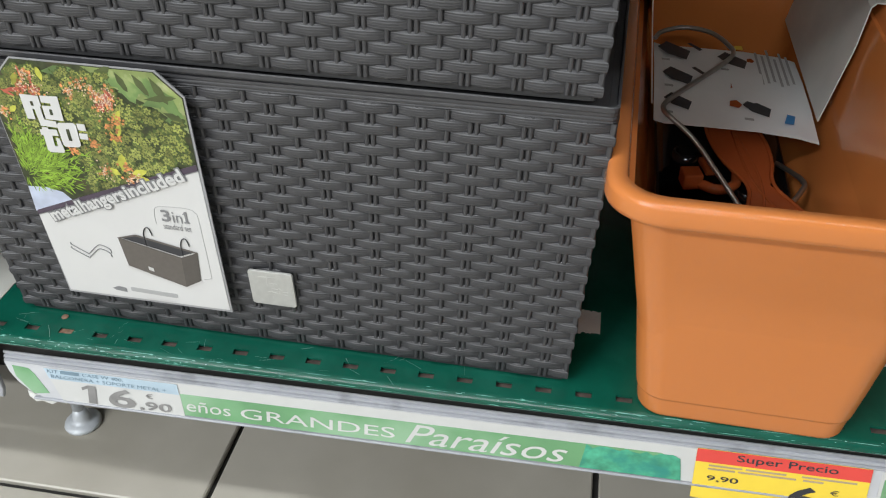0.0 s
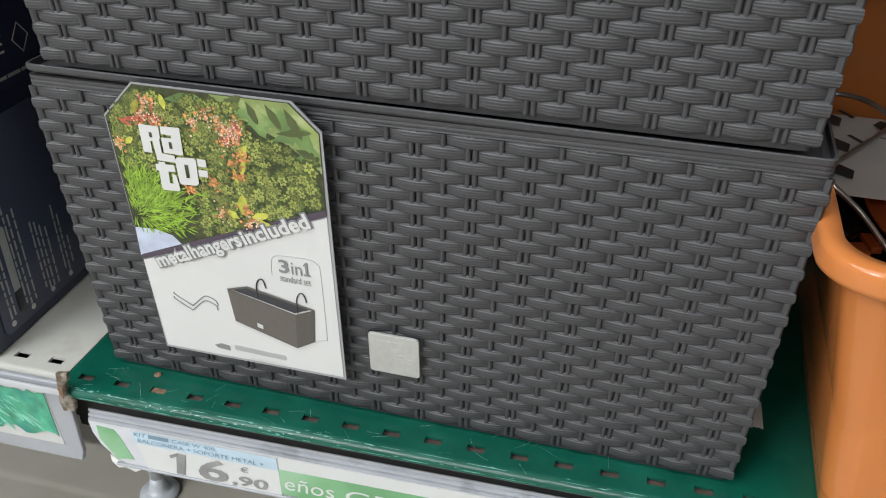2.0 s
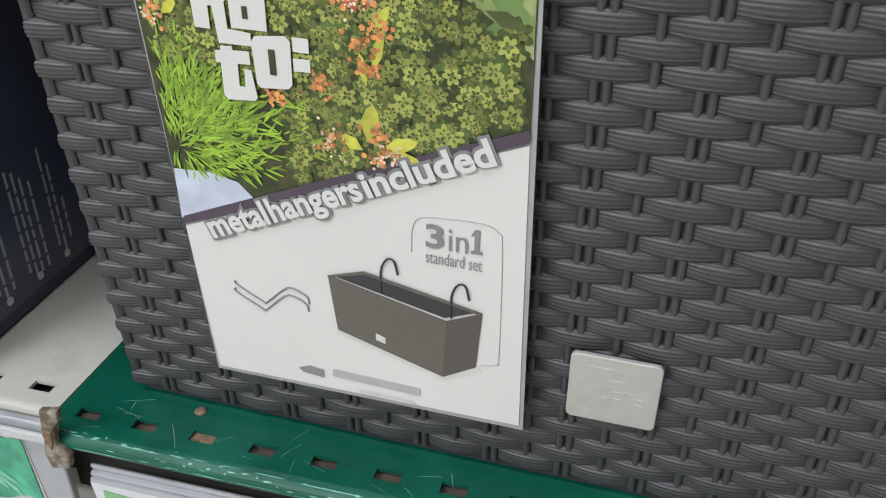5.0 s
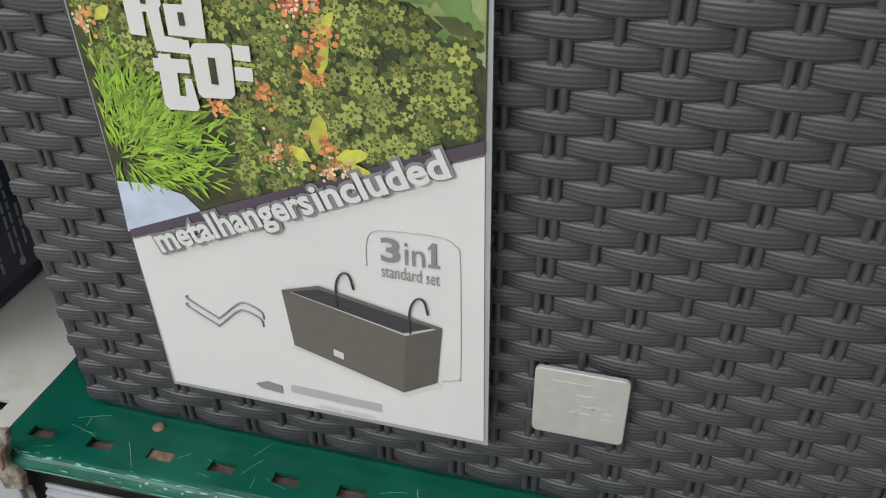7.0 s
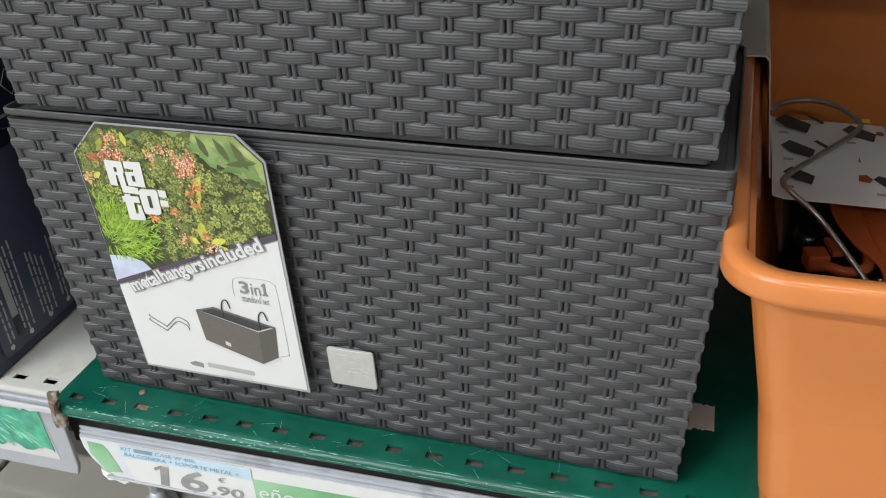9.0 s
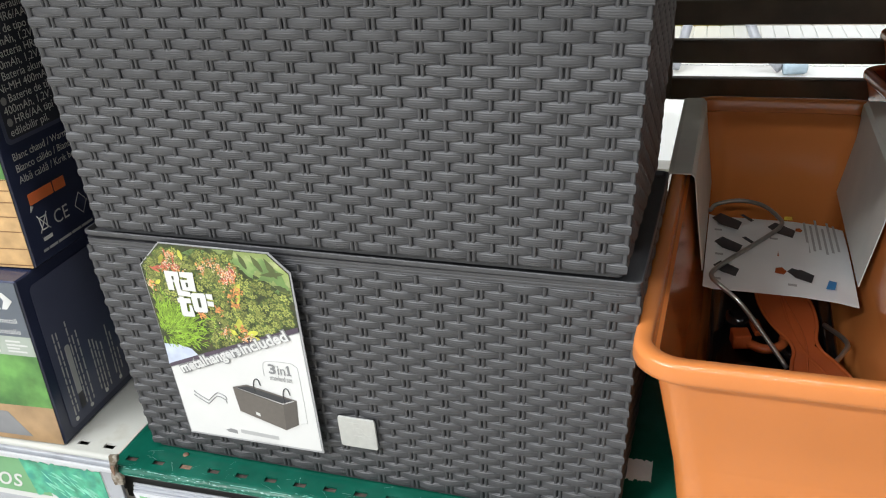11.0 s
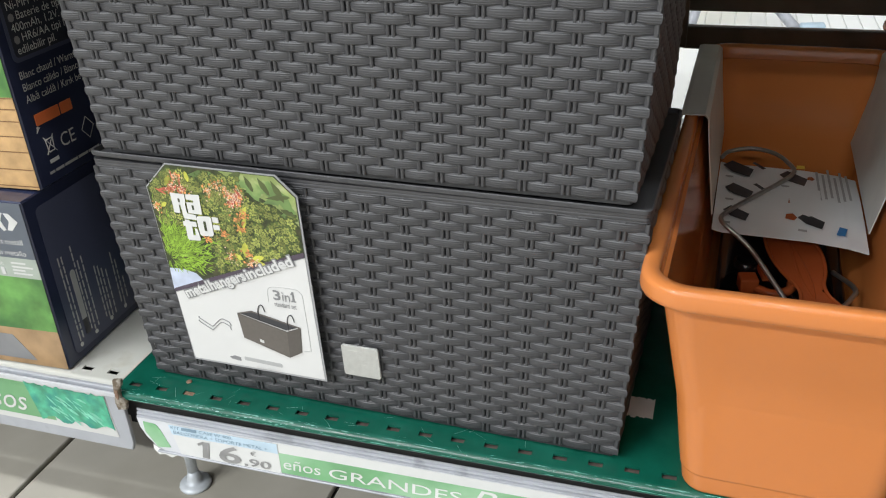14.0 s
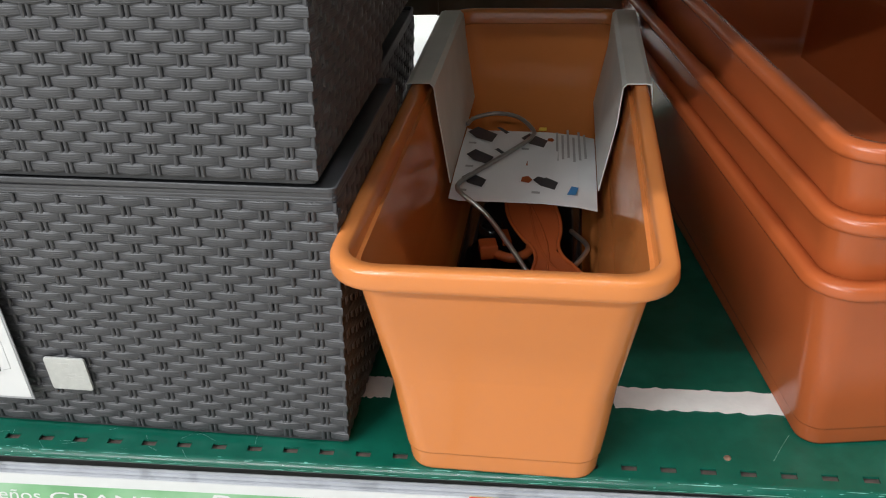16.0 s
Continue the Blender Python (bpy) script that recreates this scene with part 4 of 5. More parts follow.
part("small_bar", bars([(0.0578, 0.0036, 0.008), (0.0672, 0.0036, 0.0110)], 0.0014), M_SHADOWPRINT, card, "", pose(0, 0, 0.0013))


# ---------------------------------------------------------------- moulded plastic troughs
def trough_meshes(hx, hy, h, side, end, lip, drop, r, steps=6, d=0.006):
    """Rings from the foot up the outside, round the lip and down the inside, as wall, rim and lining. side, end: how far the walls lean in."""
    bx, by = hx - lip - side, hy - lip - end
    rings = [rrect(bx - 0.0018, by - 0.0018, r * 0.5, 0.0, 8), rrect(bx - 0.0005, by - 0.0005, r * 0.52, 0.0006, 8), rrect(bx, by, r * 0.54, 0.0020, 8), rrect(bx + side * 0.016, by + end * 0.016, r * 0.545, 0.0032, 8)]
    rings += [rrect(bx + side * f, by + end * f, r * 0.56, z, 8) for f, z in ((0.072, 0.0140), (0.079, 0.0152))]
    rings += [rrect(bx + side * 0.085 + 0.0005, by + end * 0.085 + 0.0005, r * 0.56, 0.0156, 8), rrect(bx + side * 0.09 + 0.0005, by + end * 0.09 + 0.0005, r * 0.56, 0.0168, 8)]
    for i in range(1, steps + 1):
        t = i / steps
        f = 0.10 + 0.90 * (0.90 * t + 0.10 * t ** 6)
        rings.append(rrect(bx + side * f + 0.0005, by + end * f + 0.0005, r * (0.56 + 0.24 * t), 0.0158 + (h - drop - 0.0158) * t, 8))
    wall = loft(rings, True, False)
    rings = [rings[-1], rrect(hx - 0.0018, hy - 0.0018, r, h - drop - 0.0004, 8), rrect(hx - 0.0005, hy - 0.0005, r, h - drop + 0.0006, 8), rrect(hx, hy, r, h - drop + 0.003, 8)]
    for a in range(0, 91, 15):
        rings.append(rrect(hx - 0.0008 - d + d * math.cos(radians(a)), hy - 0.0008 - d + d * math.cos(radians(a)), r - 0.002, h - d + d * math.sin(radians(a)), 8))
    rings += [rrect(hx - 0.0100, hy - 0.0100, r * 0.74, h - 0.0005, 8), rrect(hx - 0.0114, hy - 0.0114, r * 0.68, h - 0.003, 8), rrect(hx - 0.0122, hy - 0.0122, r * 0.66, h - 0.010, 8)]
    rim = loft(rings)
    rings = [rings[-1]]
    top_x, top_y = hx - 0.0122, hy - 0.0122
    for i in range(1, 6):
        t = 1 - i / 5
        rings.append(rrect(bx - 0.003 + (top_x - bx + 0.003) * t, by - 0.003 + (top_y - by + 0.003) * t, r * (0.5 + 0.16 * t), 0.005 + (h - 0.015) * t, 8))
    return wall, rim, loft(rings, False, True)


def trough_parts(thing, meshes, material):
    for name, me in zip(("wall", "rim", "lining"), meshes):
        part(name, me, material, thing)


trough_m = pose(0.5000, 0.2235, S + 0.0004, 0, 0, -1.7)
trough = empty("planter", trough_m, "bright orange plastic trough planter holding hangers and a leaflet", "planter")
trough_parts(trough, trough_meshes(0.0970, 0.2650, 0.1680, 0.0200, 0.0130, 0.0160, 0.0130, 0.030, d=0.0038), M_ORANGE)

sleeve = empty("card_sleeve", pose(0, 0, 0), "grey-white card sleeve with printed instructions hung across the orange trough", "sleeve")


def band(profile, y0, y1, thick=0.0010, bow=0.0):
    """A folded strip: a line in x, z drawn out along y."""
    n = len(profile)
    rows = [(y0, 0), ((y0 * 2 + y1) / 3, 1), ((y0 + 2 * y1) / 3, 1), (y1, 0)]
    verts = [(x + 0.022 * (y - y0), y, z + bow * k) for y, k in rows for x, z in profile]
    faces = [(a * n + i, a * n + i + 1, (a + 1) * n + i + 1, (a + 1) * n + i) for a in range(3) for i in range(n - 1)]
    bm = bmesh.new()
    me = raw(verts, faces)
    bm.from_mesh(me)
    bmesh.ops.solidify(bm, geom=bm.faces[:], thickness=thick)
    return bm


part("side_flap", band([(0.4000, 0.318), (0.4020, 0.3345), (0.4060, 0.3355), (0.4215, 0.3355), (0.4250, 0.3320), (0.4275, 0.310), (0.4360, 0.2450)], 0.250, 0.470), M_SLEEVE, sleeve, "grey side flap over the rim")
part("side_flap", band([(0.5620, 0.2400), (0.5735, 0.300), (0.5765, 0.3320), (0.5800, 0.3355), (0.5955, 0.3355), (0.5995, 0.3345), (0.6015, 0.318)], 0.250, 0.470), M_SLEEVE, sleeve, "grey side flap over the rim")
leaflet = part("leaflet", band([(0.4365, 0.2440), (0.4450, 0.2420), (0.4750, 0.2415), (0.5150, 0.2405), (0.5450, 0.2375), (0.5610, 0.2340)], 0.224, 0.376, 0.0006, 0.003), M_LEAFLET, sleeve, "white instruction leaflet")


def leaflet_print():
    dark, tan, lines = bmesh.new(), bmesh.new(), bmesh.new()
    for i, (x, y) in enumerate(((0.456, 0.252), (0.458, 0.300), (0.457, 0.352), (0.518, 0.256), (0.507, 0.345))):
        bm = dark
        s = 0.82 + 0.12 * (i % 3)
        pts = [(-0.014, 0.006), (-0.006, 0.016), (0.013, 0.004), (0.009, -0.010), (-0.006, -0.004)]
        bm.faces.new([bm.verts.new((x + a * s, y + b * 1.3 * s, 0)) for a, b in pts])
        if i in (1, 2):
            bm.faces.new([bm.verts.new((x + 0.012 + a, y + 0.014 + b, 0)) for a, b in ((0, 0.008), (0.003, 0.011), (0.013, -0.002), (0.010, -0.006))])
        lines.faces.new([lines.verts.new((x - 0.012 + a, y - 0.020 + b, 0)) for a, b in ((0, 0), (0.007, 0), (0.007, 0.004), (0, 0.004))])
    for x, y, s in ((0.507, 0.298, 0.9), (0.501, 0.262, 0.6), (0.522, 0.352, 0.4), (0.518, 0.316, 0.4)):
        tan.faces.new([tan.verts.new((x + a * s, y + b * s, 0)) for a, b in ((-0.008, -0.008), (0.004, -0.011), (0.009, 0.0), (0.003, 0.012), (-0.006, 0.008))])
    for k in range(6):
        x = 0.527 + 0.0052 * k
        lines.faces.new([lines.verts.new((x + a, 0.305 + 0.004 * (k % 3) + b, 0)) for a, b in ((0, 0), (0.0022, 0), (0.0022, 0.066 - 0.010 * (k % 2)), (0, 0.066 - 0.010 * (k % 2)))])
    return dark, tan, lines


tilt = pose(0.4365, 0.31, 0.2475, 0, 3.2, 0) @ pose(-0.4365, -0.31, 0)
for bm_, m_, lab_ in zip(leaflet_print(), (M_INKDARK, M_TERRA, M_INKPALE), ("dark planter drawings", "orange drawings", "grey print lines")):
    tagged(part("print", bm_, m_, leaflet, lab_, tilt), kind="stuff")
part("mark", sheet([(0.536, 0.238), (0.543, 0.238), (0.546, 0.252), (0.540, 0.254)], 0.0002), mat("blue_ink", (0.05, 0.22, 0.50), 0.4), leaflet, "blue mark", tilt)
part("mark", sheet([(0.510, 0.373), (0.518, 0.374), (0.518, 0.382), (0.511, 0.381)], 0.0002), M_YELLOW, leaflet, "yellow mark", tilt)

tray = empty("water_tray", pose(0.4975, 0.229, S + 0.008, 0, 0, -1.5), "black plastic water tray lying in the orange trough", "tray")
part("tray", loft([rrect(0.050, 0.222, 0.02, 0.0, 6), rrect(0.053, 0.226, 0.02, 0.016, 6), rrect(0.050, 0.223, 0.018, 0.018, 6), rrect(0.046, 0.218, 0.016, 0.008, 6)], True, True), M_BLACK, tray)
for i, (x, y) in enumerate(((-0.02, -0.06), (0.018, -0.02), (-0.028, 0.03), (0.026, -0.09), (0.0, -0.12))):
    part("cup", loft([rrect(0.013, 0.013, 0.0125, 0.008, 5), rrect(0.011, 0.011, 0.0105, 0.026, 5), rrect(0.009, 0.009, 0.0085, 0.027, 5), rrect(0.008, 0.008, 0.0075, 0.012, 5)], True, True), M_BLACK, tray, "", pose(x, y, 0))


def hanger(points, label):
    h = new("wire_hanger", tube(points, 0.0021, 8, 6))
    h.data.materials.append(M_WIRE)
    return tagged(h, label, "hanger", "wire hangers")


hanger([(0.4400, 0.374, 0.249), (0.447, 0.384, 0.252), (0.468, 0.391, 0.254), (0.490, 0.381, 0.254), (0.504, 0.357, 0.252), (0.505, 0.343, 0.251), (0.494, 0.322, 0.250), (0.458, 0.265, 0.250), (0.4455, 0.243, 0.250), (0.4435, 0.233, 0.249), (0.449, 0.225, 0.2465), (0.468, 0.218, 0.233), (0.487, 0.200, 0.216), (0.506, 0.178, 0.199)], "bent zinc wire hanger lying on the leaflet")
hanger([(0.541, 0.252, 0.199), (0.553, 0.212, 0.208), (0.549, 0.196, 0.206), (0.530, 0.170, 0.198)], "bent zinc wire hanger under the orange bracket")
hanger([(0.462, 0.100, 0.1945), (0.474, 0.118, 0.197), (0.492, 0.122, 0.199), (0.520, 0.135, 0.197), (0.545, 0.175, 0.195)], "bent zinc wire hanger in the black tray")


def bracket(m):
    """A leaf-shaped moulded bracket with a raised border and crossed ribs."""
    b = empty("plastic_bracket", m, "terracotta plastic bracket with a ribbed oval blade", "bracket")

    def half(t):
        return 0.0065 + 0.0125 * math.sin(min(1, t / 0.62) * math.pi) ** 0.8 if t < 0.62 else 0.0065 + 0.016 * math.sin((t - 0.62) / 0.76 * math.pi)

    n = 24
    length = 0.165
    side = [(half(i / n), length * i / n) for i in range(n + 1)]
    outline = [(w, y) for w, y in side] + [(-w, y) for w, y in reversed(side)]
    part("blade", sheet(outline, 0.0018), M_TERRA, b)
    for s in (-1, 1):
        part("border", tube([(s * w, y, 0.0025) for w, y in side[::2]], 0.0014, 6, 3), M_TERRA, b)
    part("rib", tube([(-0.004, 0.0, 0.002), (0.004, 0.095, 0.002), (-0.010, 0.150, 0.002)], 0.0009, 5, 5), M_TERRA, b)
    part("rib", tube([(0.012, 0.150, 0.002), (-0.002, 0.095, 0.002), (0.0, 0.02, 0.002)], 0.0009, 5, 5), M_TERRA, b)
    return b


bracket(pose(0.4945, 0.3080, 0.2190, -6, 0, 193) @ Matrix.Diagonal((1.15, 1.1, 1.1, 1)))
clip = empty("plastic_clip", pose(0.472, 0.212, 0.196, 0, 0, 12), "small terracotta plastic clip in the black tray", "clip")
part("block", box(-0.009, 0.006, -0.008, 0.008, 0, 0.013, 0.0015), M_TERRA, clip)
part("arm", tube([(0.003, -0.004, 0.004), (0.016, -0.014, 0.004), (0.030, -0.010, 0.005), (0.036, 0.004, 0.006)], 0.0042, 6), M_TERRA, clip)
part("tongue", box(0.012, 0.020, 0.006, 0.028, 0.004, 0.009, 0.001), M_TERRA, clip)

# nested terracotta troughs, turned a little on the shelf
shell3 = trough_meshes(0.1180, 0.2900, 0.1400, 0.0190, 0.0225, 0.0045, 0.0095, 0.028, d=0.0040)
for i, (x, y, dz, turn, words_) in enumerate(((0.7436, 0.3015, 0, 8.3, "terracotta plastic trough planter standing on the green shelf"),
                                             (0.7444, 0.3028, 0.0410, 8.3, "terracotta plastic trough planter nested in the one below"),
                                             (0.7501, 0.3027, 0.0830, 7.0, "terracotta plastic trough planter on top of the nested stack"))):
    t = empty("planter", pose(x, y, S + 0.0004 + dz, 0, 0, turn), words_, "planter", "nested troughs")
    trough_parts(t, shell3, M_TERRA)
    if i == 2:
        part("sticker", box(-0.1010, -0.1000, -0.03, -0.018, 0.085, 0.118), M_PAPER, t, "pale paper sticker")


def torn_tape(x0, x1, y0, y1, seed):
    r = random.Random(seed)
    n = 26
    up = [(x0 + (x1 - x0) * i / n, y1 + r.uniform(-0.0012, 0.0012)) for i in range(n + 1)]
    dn = [(x0 + (x1 - x0) * i / n, y0 + r.uniform(-0.0016, 0.0012)) for i in range(n, -1, -1)]
    return sheet([(x0 - 0.004, (y0 + y1) / 2 + 0.005)] + up + dn, 0.0006)


for x0, x1, seed in ((0.374, 0.4085, 3), (0.570, 0.700, 8)):
    tape = part("paper_tape", torn_tape(x0, x1, 0.0575, 0.0805, seed), M_TAPE, None, "", pose(0, 0, S + 0.0003))
    tagged(tape, "torn white paper tape stuck on the green shelf", "tape", "tape scraps")


# ---------------------------------------------------------------- navy lamp boxes
def carton(name, m, w, d, h, label):
    """A printed carton, its front right lower edge at the origin, running to -x and +y."""
    c = empty(name, m, label, "box", "lamp cartons")
    part("carton", box(-w, 0, 0, d, 0, h, 0.0012, 1), M_NAVY, c, "navy printed carton")
    front = pose(0, -0.0006, 0, 90, 0, 0)
    side = pose(0.0006, 0, 0, 90, 0, 90)
    return c, front, side


lower_box, fr, sd = carton("cardboard_box", pose(-0.0660, 0.0025, S + 0.0004, 0, 0, 1.5), 0.24, 0.20, 0.1555, "navy cardboard lamp box standing on the cream shelf")
face = part("front_print", sheet([(-0.238, 0.106), (-0.001, 0.106), (-0.001, 0.1545), (-0.238, 0.1545)], 0.0003), M_SLATE, lower_box, "slate grey print", fr)
part("sage_band", sheet([(-0.238, 0.088), (-0.001, 0.088), (-0.001, 0.106), (-0.238, 0.106)], 0.0003), M_SAGE, lower_box, "pale sage band", fr)
part("lawn_print", sheet([(-0.238, 0.034), (-0.001, 0.038), (-0.001, 0.088), (-0.238, 0.088)], 0.0003), M_LAWN, lower_box, "blurred lawn print", fr)
part("path_print", sheet([(-0.238, 0.001), (-0.001, 0.001), (-0.001, 0.038), (-0.238, 0.034)], 0.0003), M_PATH, lower_box, "blurred path print", fr)
part("shade_print", sheet([(-0.080, 0.006), (-0.030, 0.006), (-0.036, 0.014), (-0.048, 0.030), (-0.080, 0.030)], 0.0002), M_INK, lower_box, "dark blurred print", fr @ pose(0, 0, 0.0004))
words("rne aus metall", -0.0080, 0.1185, 0.0068, M_INKWHITE, lower_box, 0.0005, align="RIGHT").matrix_basis = fr @ pose(-0.008, 0.1185, 0.0006)
words("olare in metallo", -0.0080, 0.1085, 0.0068, M_INKWHITE, lower_box, 0.0005, align="RIGHT").matrix_basis = fr @ pose(-0.008, 0.1085, 0.0006)
part("logo", sheet([(-0.0300, 0.1385), (-0.0225, 0.1465), (-0.0195, 0.1455), (-0.0230, 0.1385), (-0.0195, 0.1310), (-0.0225, 0.1300)], 0.0003), M_INKWHITE, lower_box, "plain pale logo shape", fr @ pose(0, 0, 0.0004))
part("logo", sheet([(-0.0185, 0.1455), (-0.0140, 0.1455), (-0.0070, 0.1385), (-0.0140, 0.1310), (-0.0185, 0.1310), (-0.0150, 0.1385)], 0.0003), M_INKWHITE, lower_box, "plain pale logo shape", fr @ pose(0, 0, 0.0004))
part("band_lines", bars([(-0.026, 0.1005, 0.014), (-0.026, 0.0970, 0.020), (-0.026, 0.0940, 0.012), (-0.026, 0.0910, 0.018)], 0.0016), M_PAPER, lower_box, "", fr)
words("8h", -0.038, 0.0985, 0.0050, M_PAPER, lower_box).matrix_basis = fr @ pose(-0.038, 0.0985, 0.0006)
part("icon", sheet(rounded(-0.0370, -0.0335, 0.0900, 0.0965, 0.0006), 0.0003), M_PAPER, lower_box, "", fr @ pose(0, 0, 0.0004))
part("icon", sheet(rounded(-0.0560, -0.0480, 0.0920, 0.0995, 0.0030), 0.0003), M_YELLOW, lower_box, "yellow round icon", fr @ pose(0, 0, 0.0004))
part("panel", sheet(rounded(0.011, 0.185, 0.008, 0.1450, 0.005), 0.0003), M_NAVYLIGHT, lower_box, "slate panel with small print", sd)
r = random.Random(12)
small = bmesh.new()
for k, y in enumerate((0.0185, 0.0225, 0.0350, 0.0390, 0.0440, 0.0560, 0.0600, 0.0640, 0.0690, 0.0790, 0.0830, 0.0880)):
    z0 = 0.014 + r.uniform(0, 0.006)
    end = 0.105 - 0.0045 * k - r.uniform(0, 0.02)
    while z0 < end:
        l = r.uniform(0.004, 0.012)
        bars([(z0, -y - 0.0015, l)], 0.0016, small)
        z0 += l + 0.0014
part("small_print", small, M_INKPALE, lower_box, "grey small print", sd @ pose(0, 0, 0, 0, 0, 90))
part("code_bar", sheet(rounded(0.030, 0.080, -0.0335, -0.0275, 0.0028), 0.0003), M_INKPALE, lower_box, "pale rounded bar", sd @ pose(0, 0, 0.0004, 0, 0, 90))
part("code_bar", sheet([(0.018, -0.0335), (0.033, -0.0335), (0.033, -0.0275), (0.018, -0.0275)], 0.0003), M_INKDARK, lower_box, "", sd @ pose(0, 0, 0.0005, 0, 0, 90))
for y in (0.0195, 0.0400, 0.0620, 0.0830):
    part("dot", sheet(rounded(y - 0.0020, y + 0.0020, 0.0115, 0.0155, 0.0019), 0.0003), M_INKWHITE, lower_box, "", sd @ pose(0, 0, 0.0004))

upper_box, fr, sd = carton("cardboard_box", pose(-0.0620, 0.0225, 0.3222, 0, -1.0, 1.0), 0.24, 0.20, 0.2380, "navy cardboard lamp box stacked on another box")
planks = part("plank_print", sheet([(-0.238, 0.001), (-0.001, 0.001), (-0.001, 0.075), (-0.238, 0.075)], 0.0003), M_WOODPRINT, upper_box, "printed wooden planks", fr)
for z in (0.003, 0.017, 0.0315, 0.044, 0.056, 0.0655, 0.074):
    part("plank_joint", bars([(-0.238, z, 0.237)], 0.0008), M_WOODLINE, planks, "", pose(0, 0, 0.0002))
part("lawn_print", sheet([(-0.238, 0.075), (-0.001, 0.075), (-0.001, 0.190), (-0.238, 0.185)], 0.0003), M_LAWN, upper_box, "blurred lawn print", fr)
part("sky_print", sheet([(-0.238, 0.185), (-0.001, 0.190), (-0.001, 0.236), (-0.238, 0.236)], 0.0003), M_SAGE, upper_box, "pale blurred print", fr)
part("panel", sheet(rounded(0.009, 0.19, 0.097, 0.245, 0.005), 0.0002), M_NAVYLIGHT, upper_box, "slate framed panel", sd)
part("panel_inner", sheet(rounded(0.0122, 0.19, 0.1003, 0.245, 0.004), 0.0002), M_PANEL, upper_box, "", sd @ pose(0, 0, 0.0003))
TEXT = ("Batterie de type", "Ni-MH 400mAh", "HR6/AA oplaadbare", "1,2V batterij.", "Wiederaufladbare", "Typs HR6/AA, 400", "Pila de tipo HR6", "400mAh, 1,2V.", "Batteria HR6/AA", "400mAh, 1,2V.", "Bateria akumulator", "Ni-MH 400mAh", "Baterie de tip", "400mAh, 1,2V.", "HR6/AA tipi Ni", "edilebilir pil.")
for i, line in enumerate(TEXT):
    y = 0.0205 if i % 2 == 0 and i != 0 or i == 0 else 0.0130
    words(line, 0, 0, 0.0088, M_INKWHITE, upper_box).matrix_basis = sd @ pose(y + 0.0020, 0.2225 - 0.0080 * i, 0.0008)
    if i % 2 == 0:
        part("dot", sheet(rounded(0.0150, 0.0205, 0.2218 - 0.0080 * i, 0.2278 - 0.0080 * i, 0.0027), 0.0002), M_INK, upper_box, "", sd @ pose(0, 0, 0.0006))
for i, line in enumerate(("Blanc chaud / Warm white", "Blanco cálido / Bianco", "Albă caldă / Kırık beyaz")):
    words(line, 0, 0, 0.0083, M_INKWHITE, upper_box).matrix_basis = sd @ pose(0.0095, 0.0850 - 0.0090 * i, 0.0006) @ Matrix.Diagonal((0.92, 1, 1, 1))
part("web_bar", sheet(rounded(0.0125, 0.0400, 0.0480, 0.0570, 0.001), 0.0003), M_ORANGEINK, upper_box, "plain orange bar", sd @ pose(0, 0, 0.0004) )
part("web_bar", sheet(rounded(0.0415, 0.0550, 0.0480, 0.0570, 0.001), 0.0003), M_ORANGEINK, upper_box, "plain orange bar", sd @ pose(0, 0, 0.0004))
part("pointer", sheet([(0.0105, 0.0430), (0.0120, 0.0480), (0.0150, 0.0465)], 0.0003), M_INKWHITE, upper_box, "", sd @ pose(0, 0, 0.0006))
words("CE", 0, 0, 0.0160, M_INKWHITE, upper_box).matrix_basis = sd @ pose(0.0320, 0.0235, 0.0006) @ Matrix.Diagonal((0.95, 1, 1, 1))
part("diamond", tube([(0.0585, 0.0285, 0), (0.0660, 0.0375, 0), (0.0735, 0.0285, 0), (0.0660, 0.0195, 0), (0.0585, 0.0285, 0)], 0.0004, 4, 1), M_INKPALE, upper_box, "", sd @ pose(0, 0, 0.0008))
bin_lines = ([(0.0150, 0.0380, 0), (0.0260, 0.0240, 0)], [(0.0260, 0.0380, 0), (0.0150, 0.0240, 0)], [(0.0165, 0.0350, 0), (0.0175, 0.0255, 0)], [(0.0245, 0.0350, 0), (0.0235, 0.0255, 0)], [(0.0160, 0.0355, 0), (0.0252, 0.0355, 0)], [(0.0175, 0.0255, 0), (0.0237, 0.0255, 0)])
for line in bin_lines:
    part("bin_line", tube(line, 0.00045, 4, 1), M_INKWHITE, upper_box, "", sd @ pose(0, 0, 0.0008))
part("bin_bar", bars([(0.0155, 0.0165, 0.0105)], 0.0030), M_INKWHITE, upper_box, "", sd @ pose(0, 0, 0.0003))
part("foot_line", bars([(0.0120, 0.0085, 0.006), (0.0190, 0.0085, 0.010), (0.0300, 0.0085, 0.016), (0.0470, 0.0085, 0.012), (0.0600, 0.0085, 0.014)], 0.0022), M_INKPALE, upper_box, "", sd @ pose(0, 0, 0.0003))

# ---------------------------------------------------------------- behind the shelf
PY = 0.60
trellis = empty("wooden_trellis", pose(0, PY, 0), "dark brown slatted wooden panel behind the shelf", "trellis")
part("stile", box(0.346, 0.3880, -0.004, 0.020, 0.296, 1.30, 0.002), M_SLAT, trellis)
part("stile", box(1.10, 1.14, 0.002, 0.022, 0.05, 1.30, 0.002), M_SLAT, trellis)
for k in range(17):
    z = 0.3075 + 0.0455 * k
    part("slat", box(0.384, 1.12, 0.0, 0.014, z - 0.0132 - 0.0006 * (k % 3), z + 0.0132, 0.0015, 1), M_SLAT, trellis)

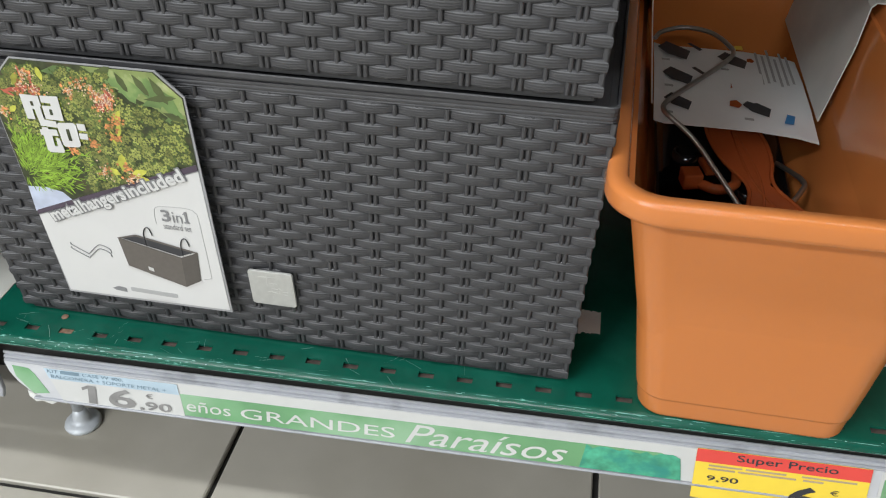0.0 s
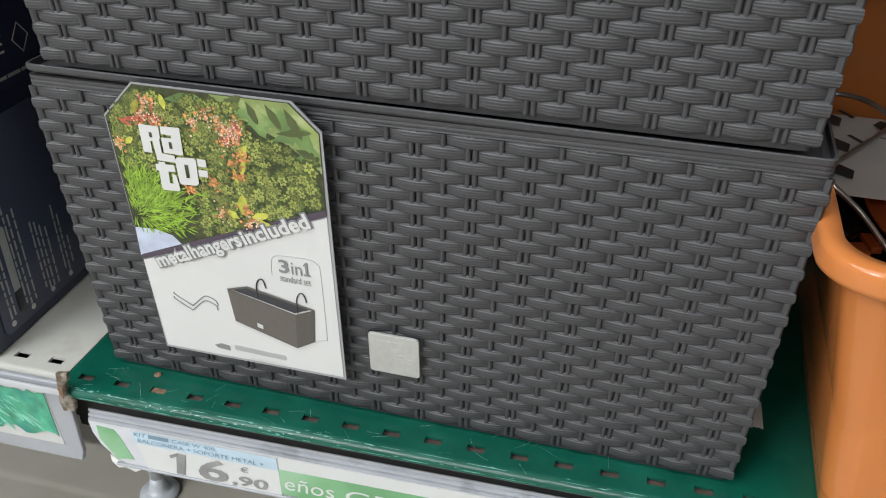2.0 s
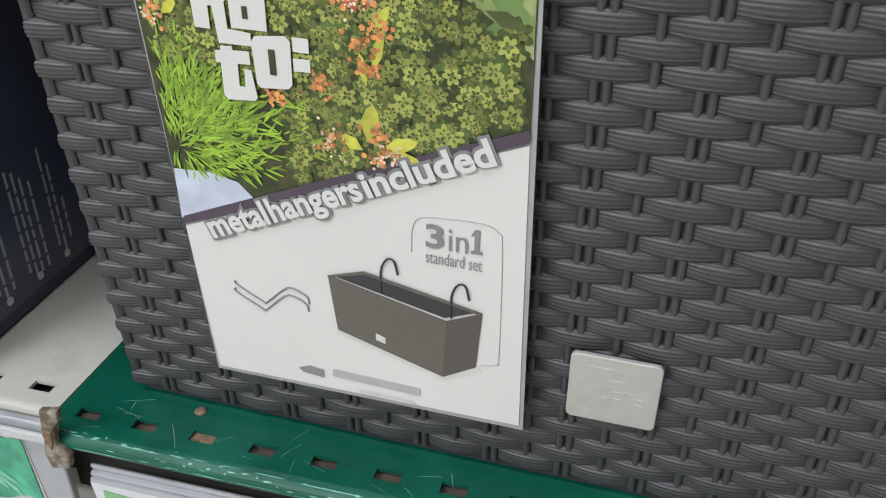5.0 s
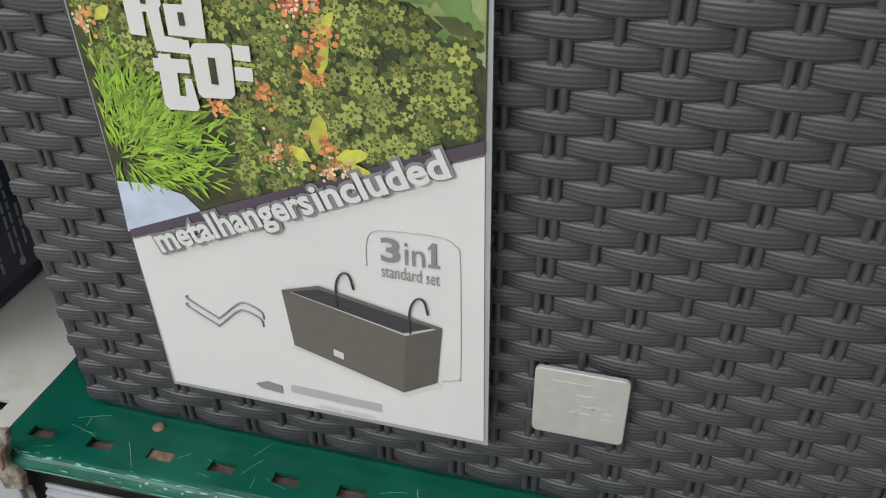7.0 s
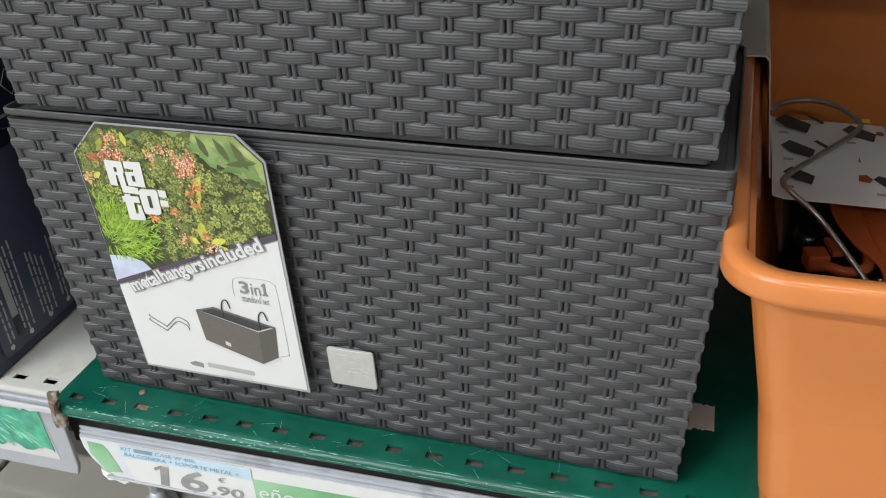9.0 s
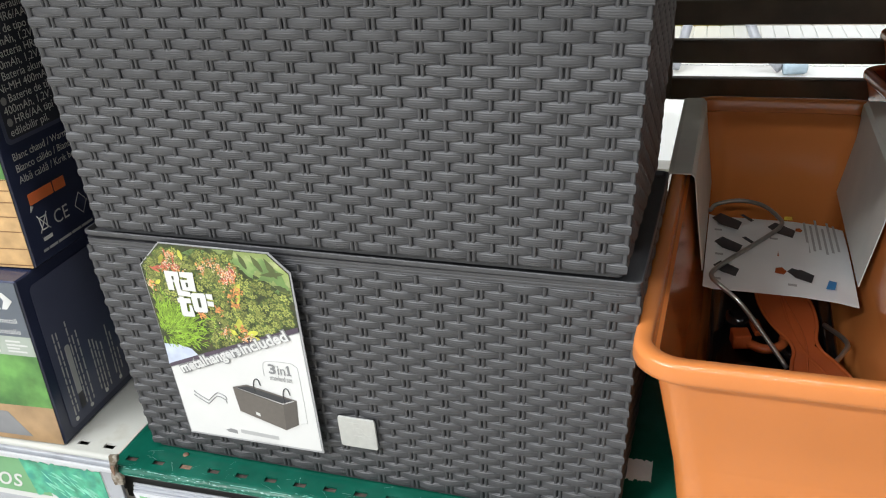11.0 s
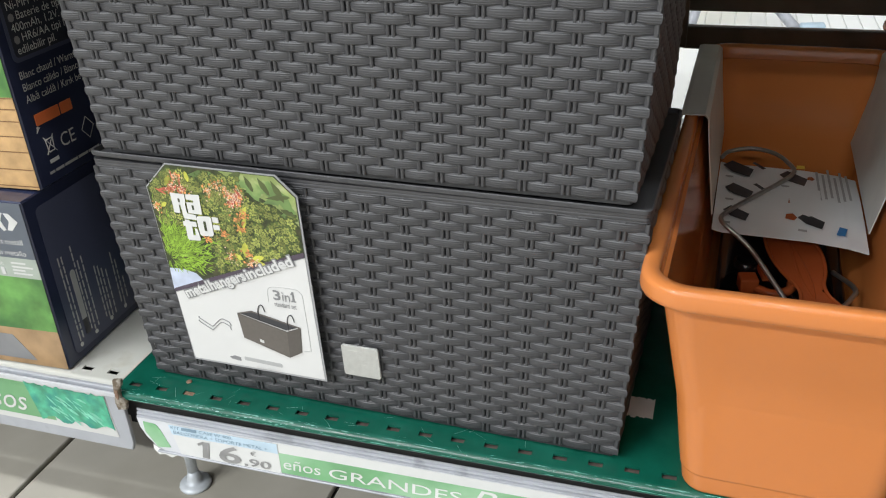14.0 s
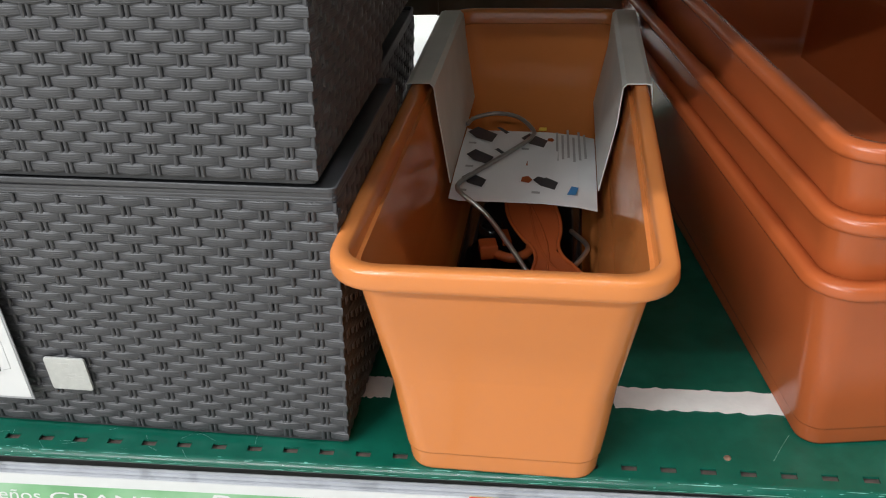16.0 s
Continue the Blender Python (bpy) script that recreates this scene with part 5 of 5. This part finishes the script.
cabinet = empty("white_cabinet", pose(0.1, 2.7, 0), "white lacquered cabinet standing in the next aisle", "cabinet")
part("carcass", box(-1.2, 2.2, 0, 0.6, 0.0, 0.62, 0.006), M_CABINET, cabinet)
for k in range(22):
    part("groove", box(-1.1 + 0.14 * k, -1.094 + 0.14 * k, -0.003, 0.001, 0.05, 0.58), M_RAIL, cabinet)
plinth = empty("display_plinth", pose(0, 0, 0), "low white lacquered display plinth in the next aisle", "plinth")
part("base", box(-0.6, 1.9, 1.125, 2.28, 0.0006, 0.020, 0.002), M_CABINET, plinth)
board = mesh_of(box(-0.0170, 0.0170, 1.82, 2.27, 0.0202, 0.0240, 0.0012, 1))
for k in range(28):
    part("board", board, M_CABINET, plinth, "", pose(0.18 + 0.0368 * k, 0, 0))
stand = empty("metal_stand", pose(0, 0, 0), "grey tubular steel stand in the next aisle", "stand")
part("leg", tube([(0.597, 1.745, 0.034), (0.539, 1.80, 0.091), (0.501, 1.85, 0.184), (0.440, 1.93, 0.34), (0.43, 1.95, 0.60)], 0.0125, 10), M_RAIL, stand)
part("leg", tube([(0.350, 1.745, 0.034), (0.366, 1.80, 0.091), (0.388, 1.85, 0.184), (0.420, 1.93, 0.34), (0.43, 1.95, 0.60)], 0.0125, 10), M_RAIL, stand)
part("foot", tube([(0.602, 1.73, 0.040), (0.635, 1.735, 0.041), (0.652, 1.74, 0.040)], 0.0165, 8), M_BLUE, stand, "pale blue plastic foot")
part("clamp", tube([(0.425, 1.84, 0.176), (0.445, 1.845, 0.192), (0.468, 1.85, 0.192)], 0.012, 8), M_BLACK, stand, "black plastic clamp")
for i, (x, z) in enumerate(((0.27, 0.0), (0.30, 0.122))):
    sack = part("sack", loft([rrect(0.26 - d, 0.16 - d, 0.06, zz, 5) for d, zz in ((0.05, 0.0), (0.01, 0.025), (0.0, 0.06), (0.015, 0.10), (0.06, 0.12))], True, True), M_SACK, None, "", pose(x, 2.46, z + 0.001, 0, 0, 7 * i - 5))
    tagged(sack, "yellow printed plastic sack stacked on the floor", "sack", "stacked sacks")

# ---------------------------------------------------------------- floor tiles
tile_mesh = mesh_of(box(-0.1475, 0.1475, -0.1475, 0.1475, -0.006, 0.0, 0.0012, 1))
tile_mesh.materials.append(M_TILE)
for i in range(-6, 9):
    for j in range(-7, 9):
        part("tile", tile_mesh, M_TILE, floor, "", pose(0.122 + 0.15 + 0.30 * i, -0.012 + 0.15 + 0.30 * j, 0))
rest = []
rest_f = []
for i in range(-20, 22):
    for j in range(-19, 20):
        if -6 <= i < 9 and -7 <= j < 9:
            continue
        x, y, n = 0.272 + 0.30 * i, 0.138 + 0.30 * j, len(rest)
        rest += [(x - 0.1475, y - 0.1475, 0), (x + 0.1475, y - 0.1475, 0), (x + 0.1475, y + 0.1475, 0), (x - 0.1475, y + 0.1475, 0)]
        rest_f.append((n, n + 1, n + 2, n + 3))
tagged(part("far_tiles", raw(rest, rest_f), M_TILE, floor), kind="stuff")
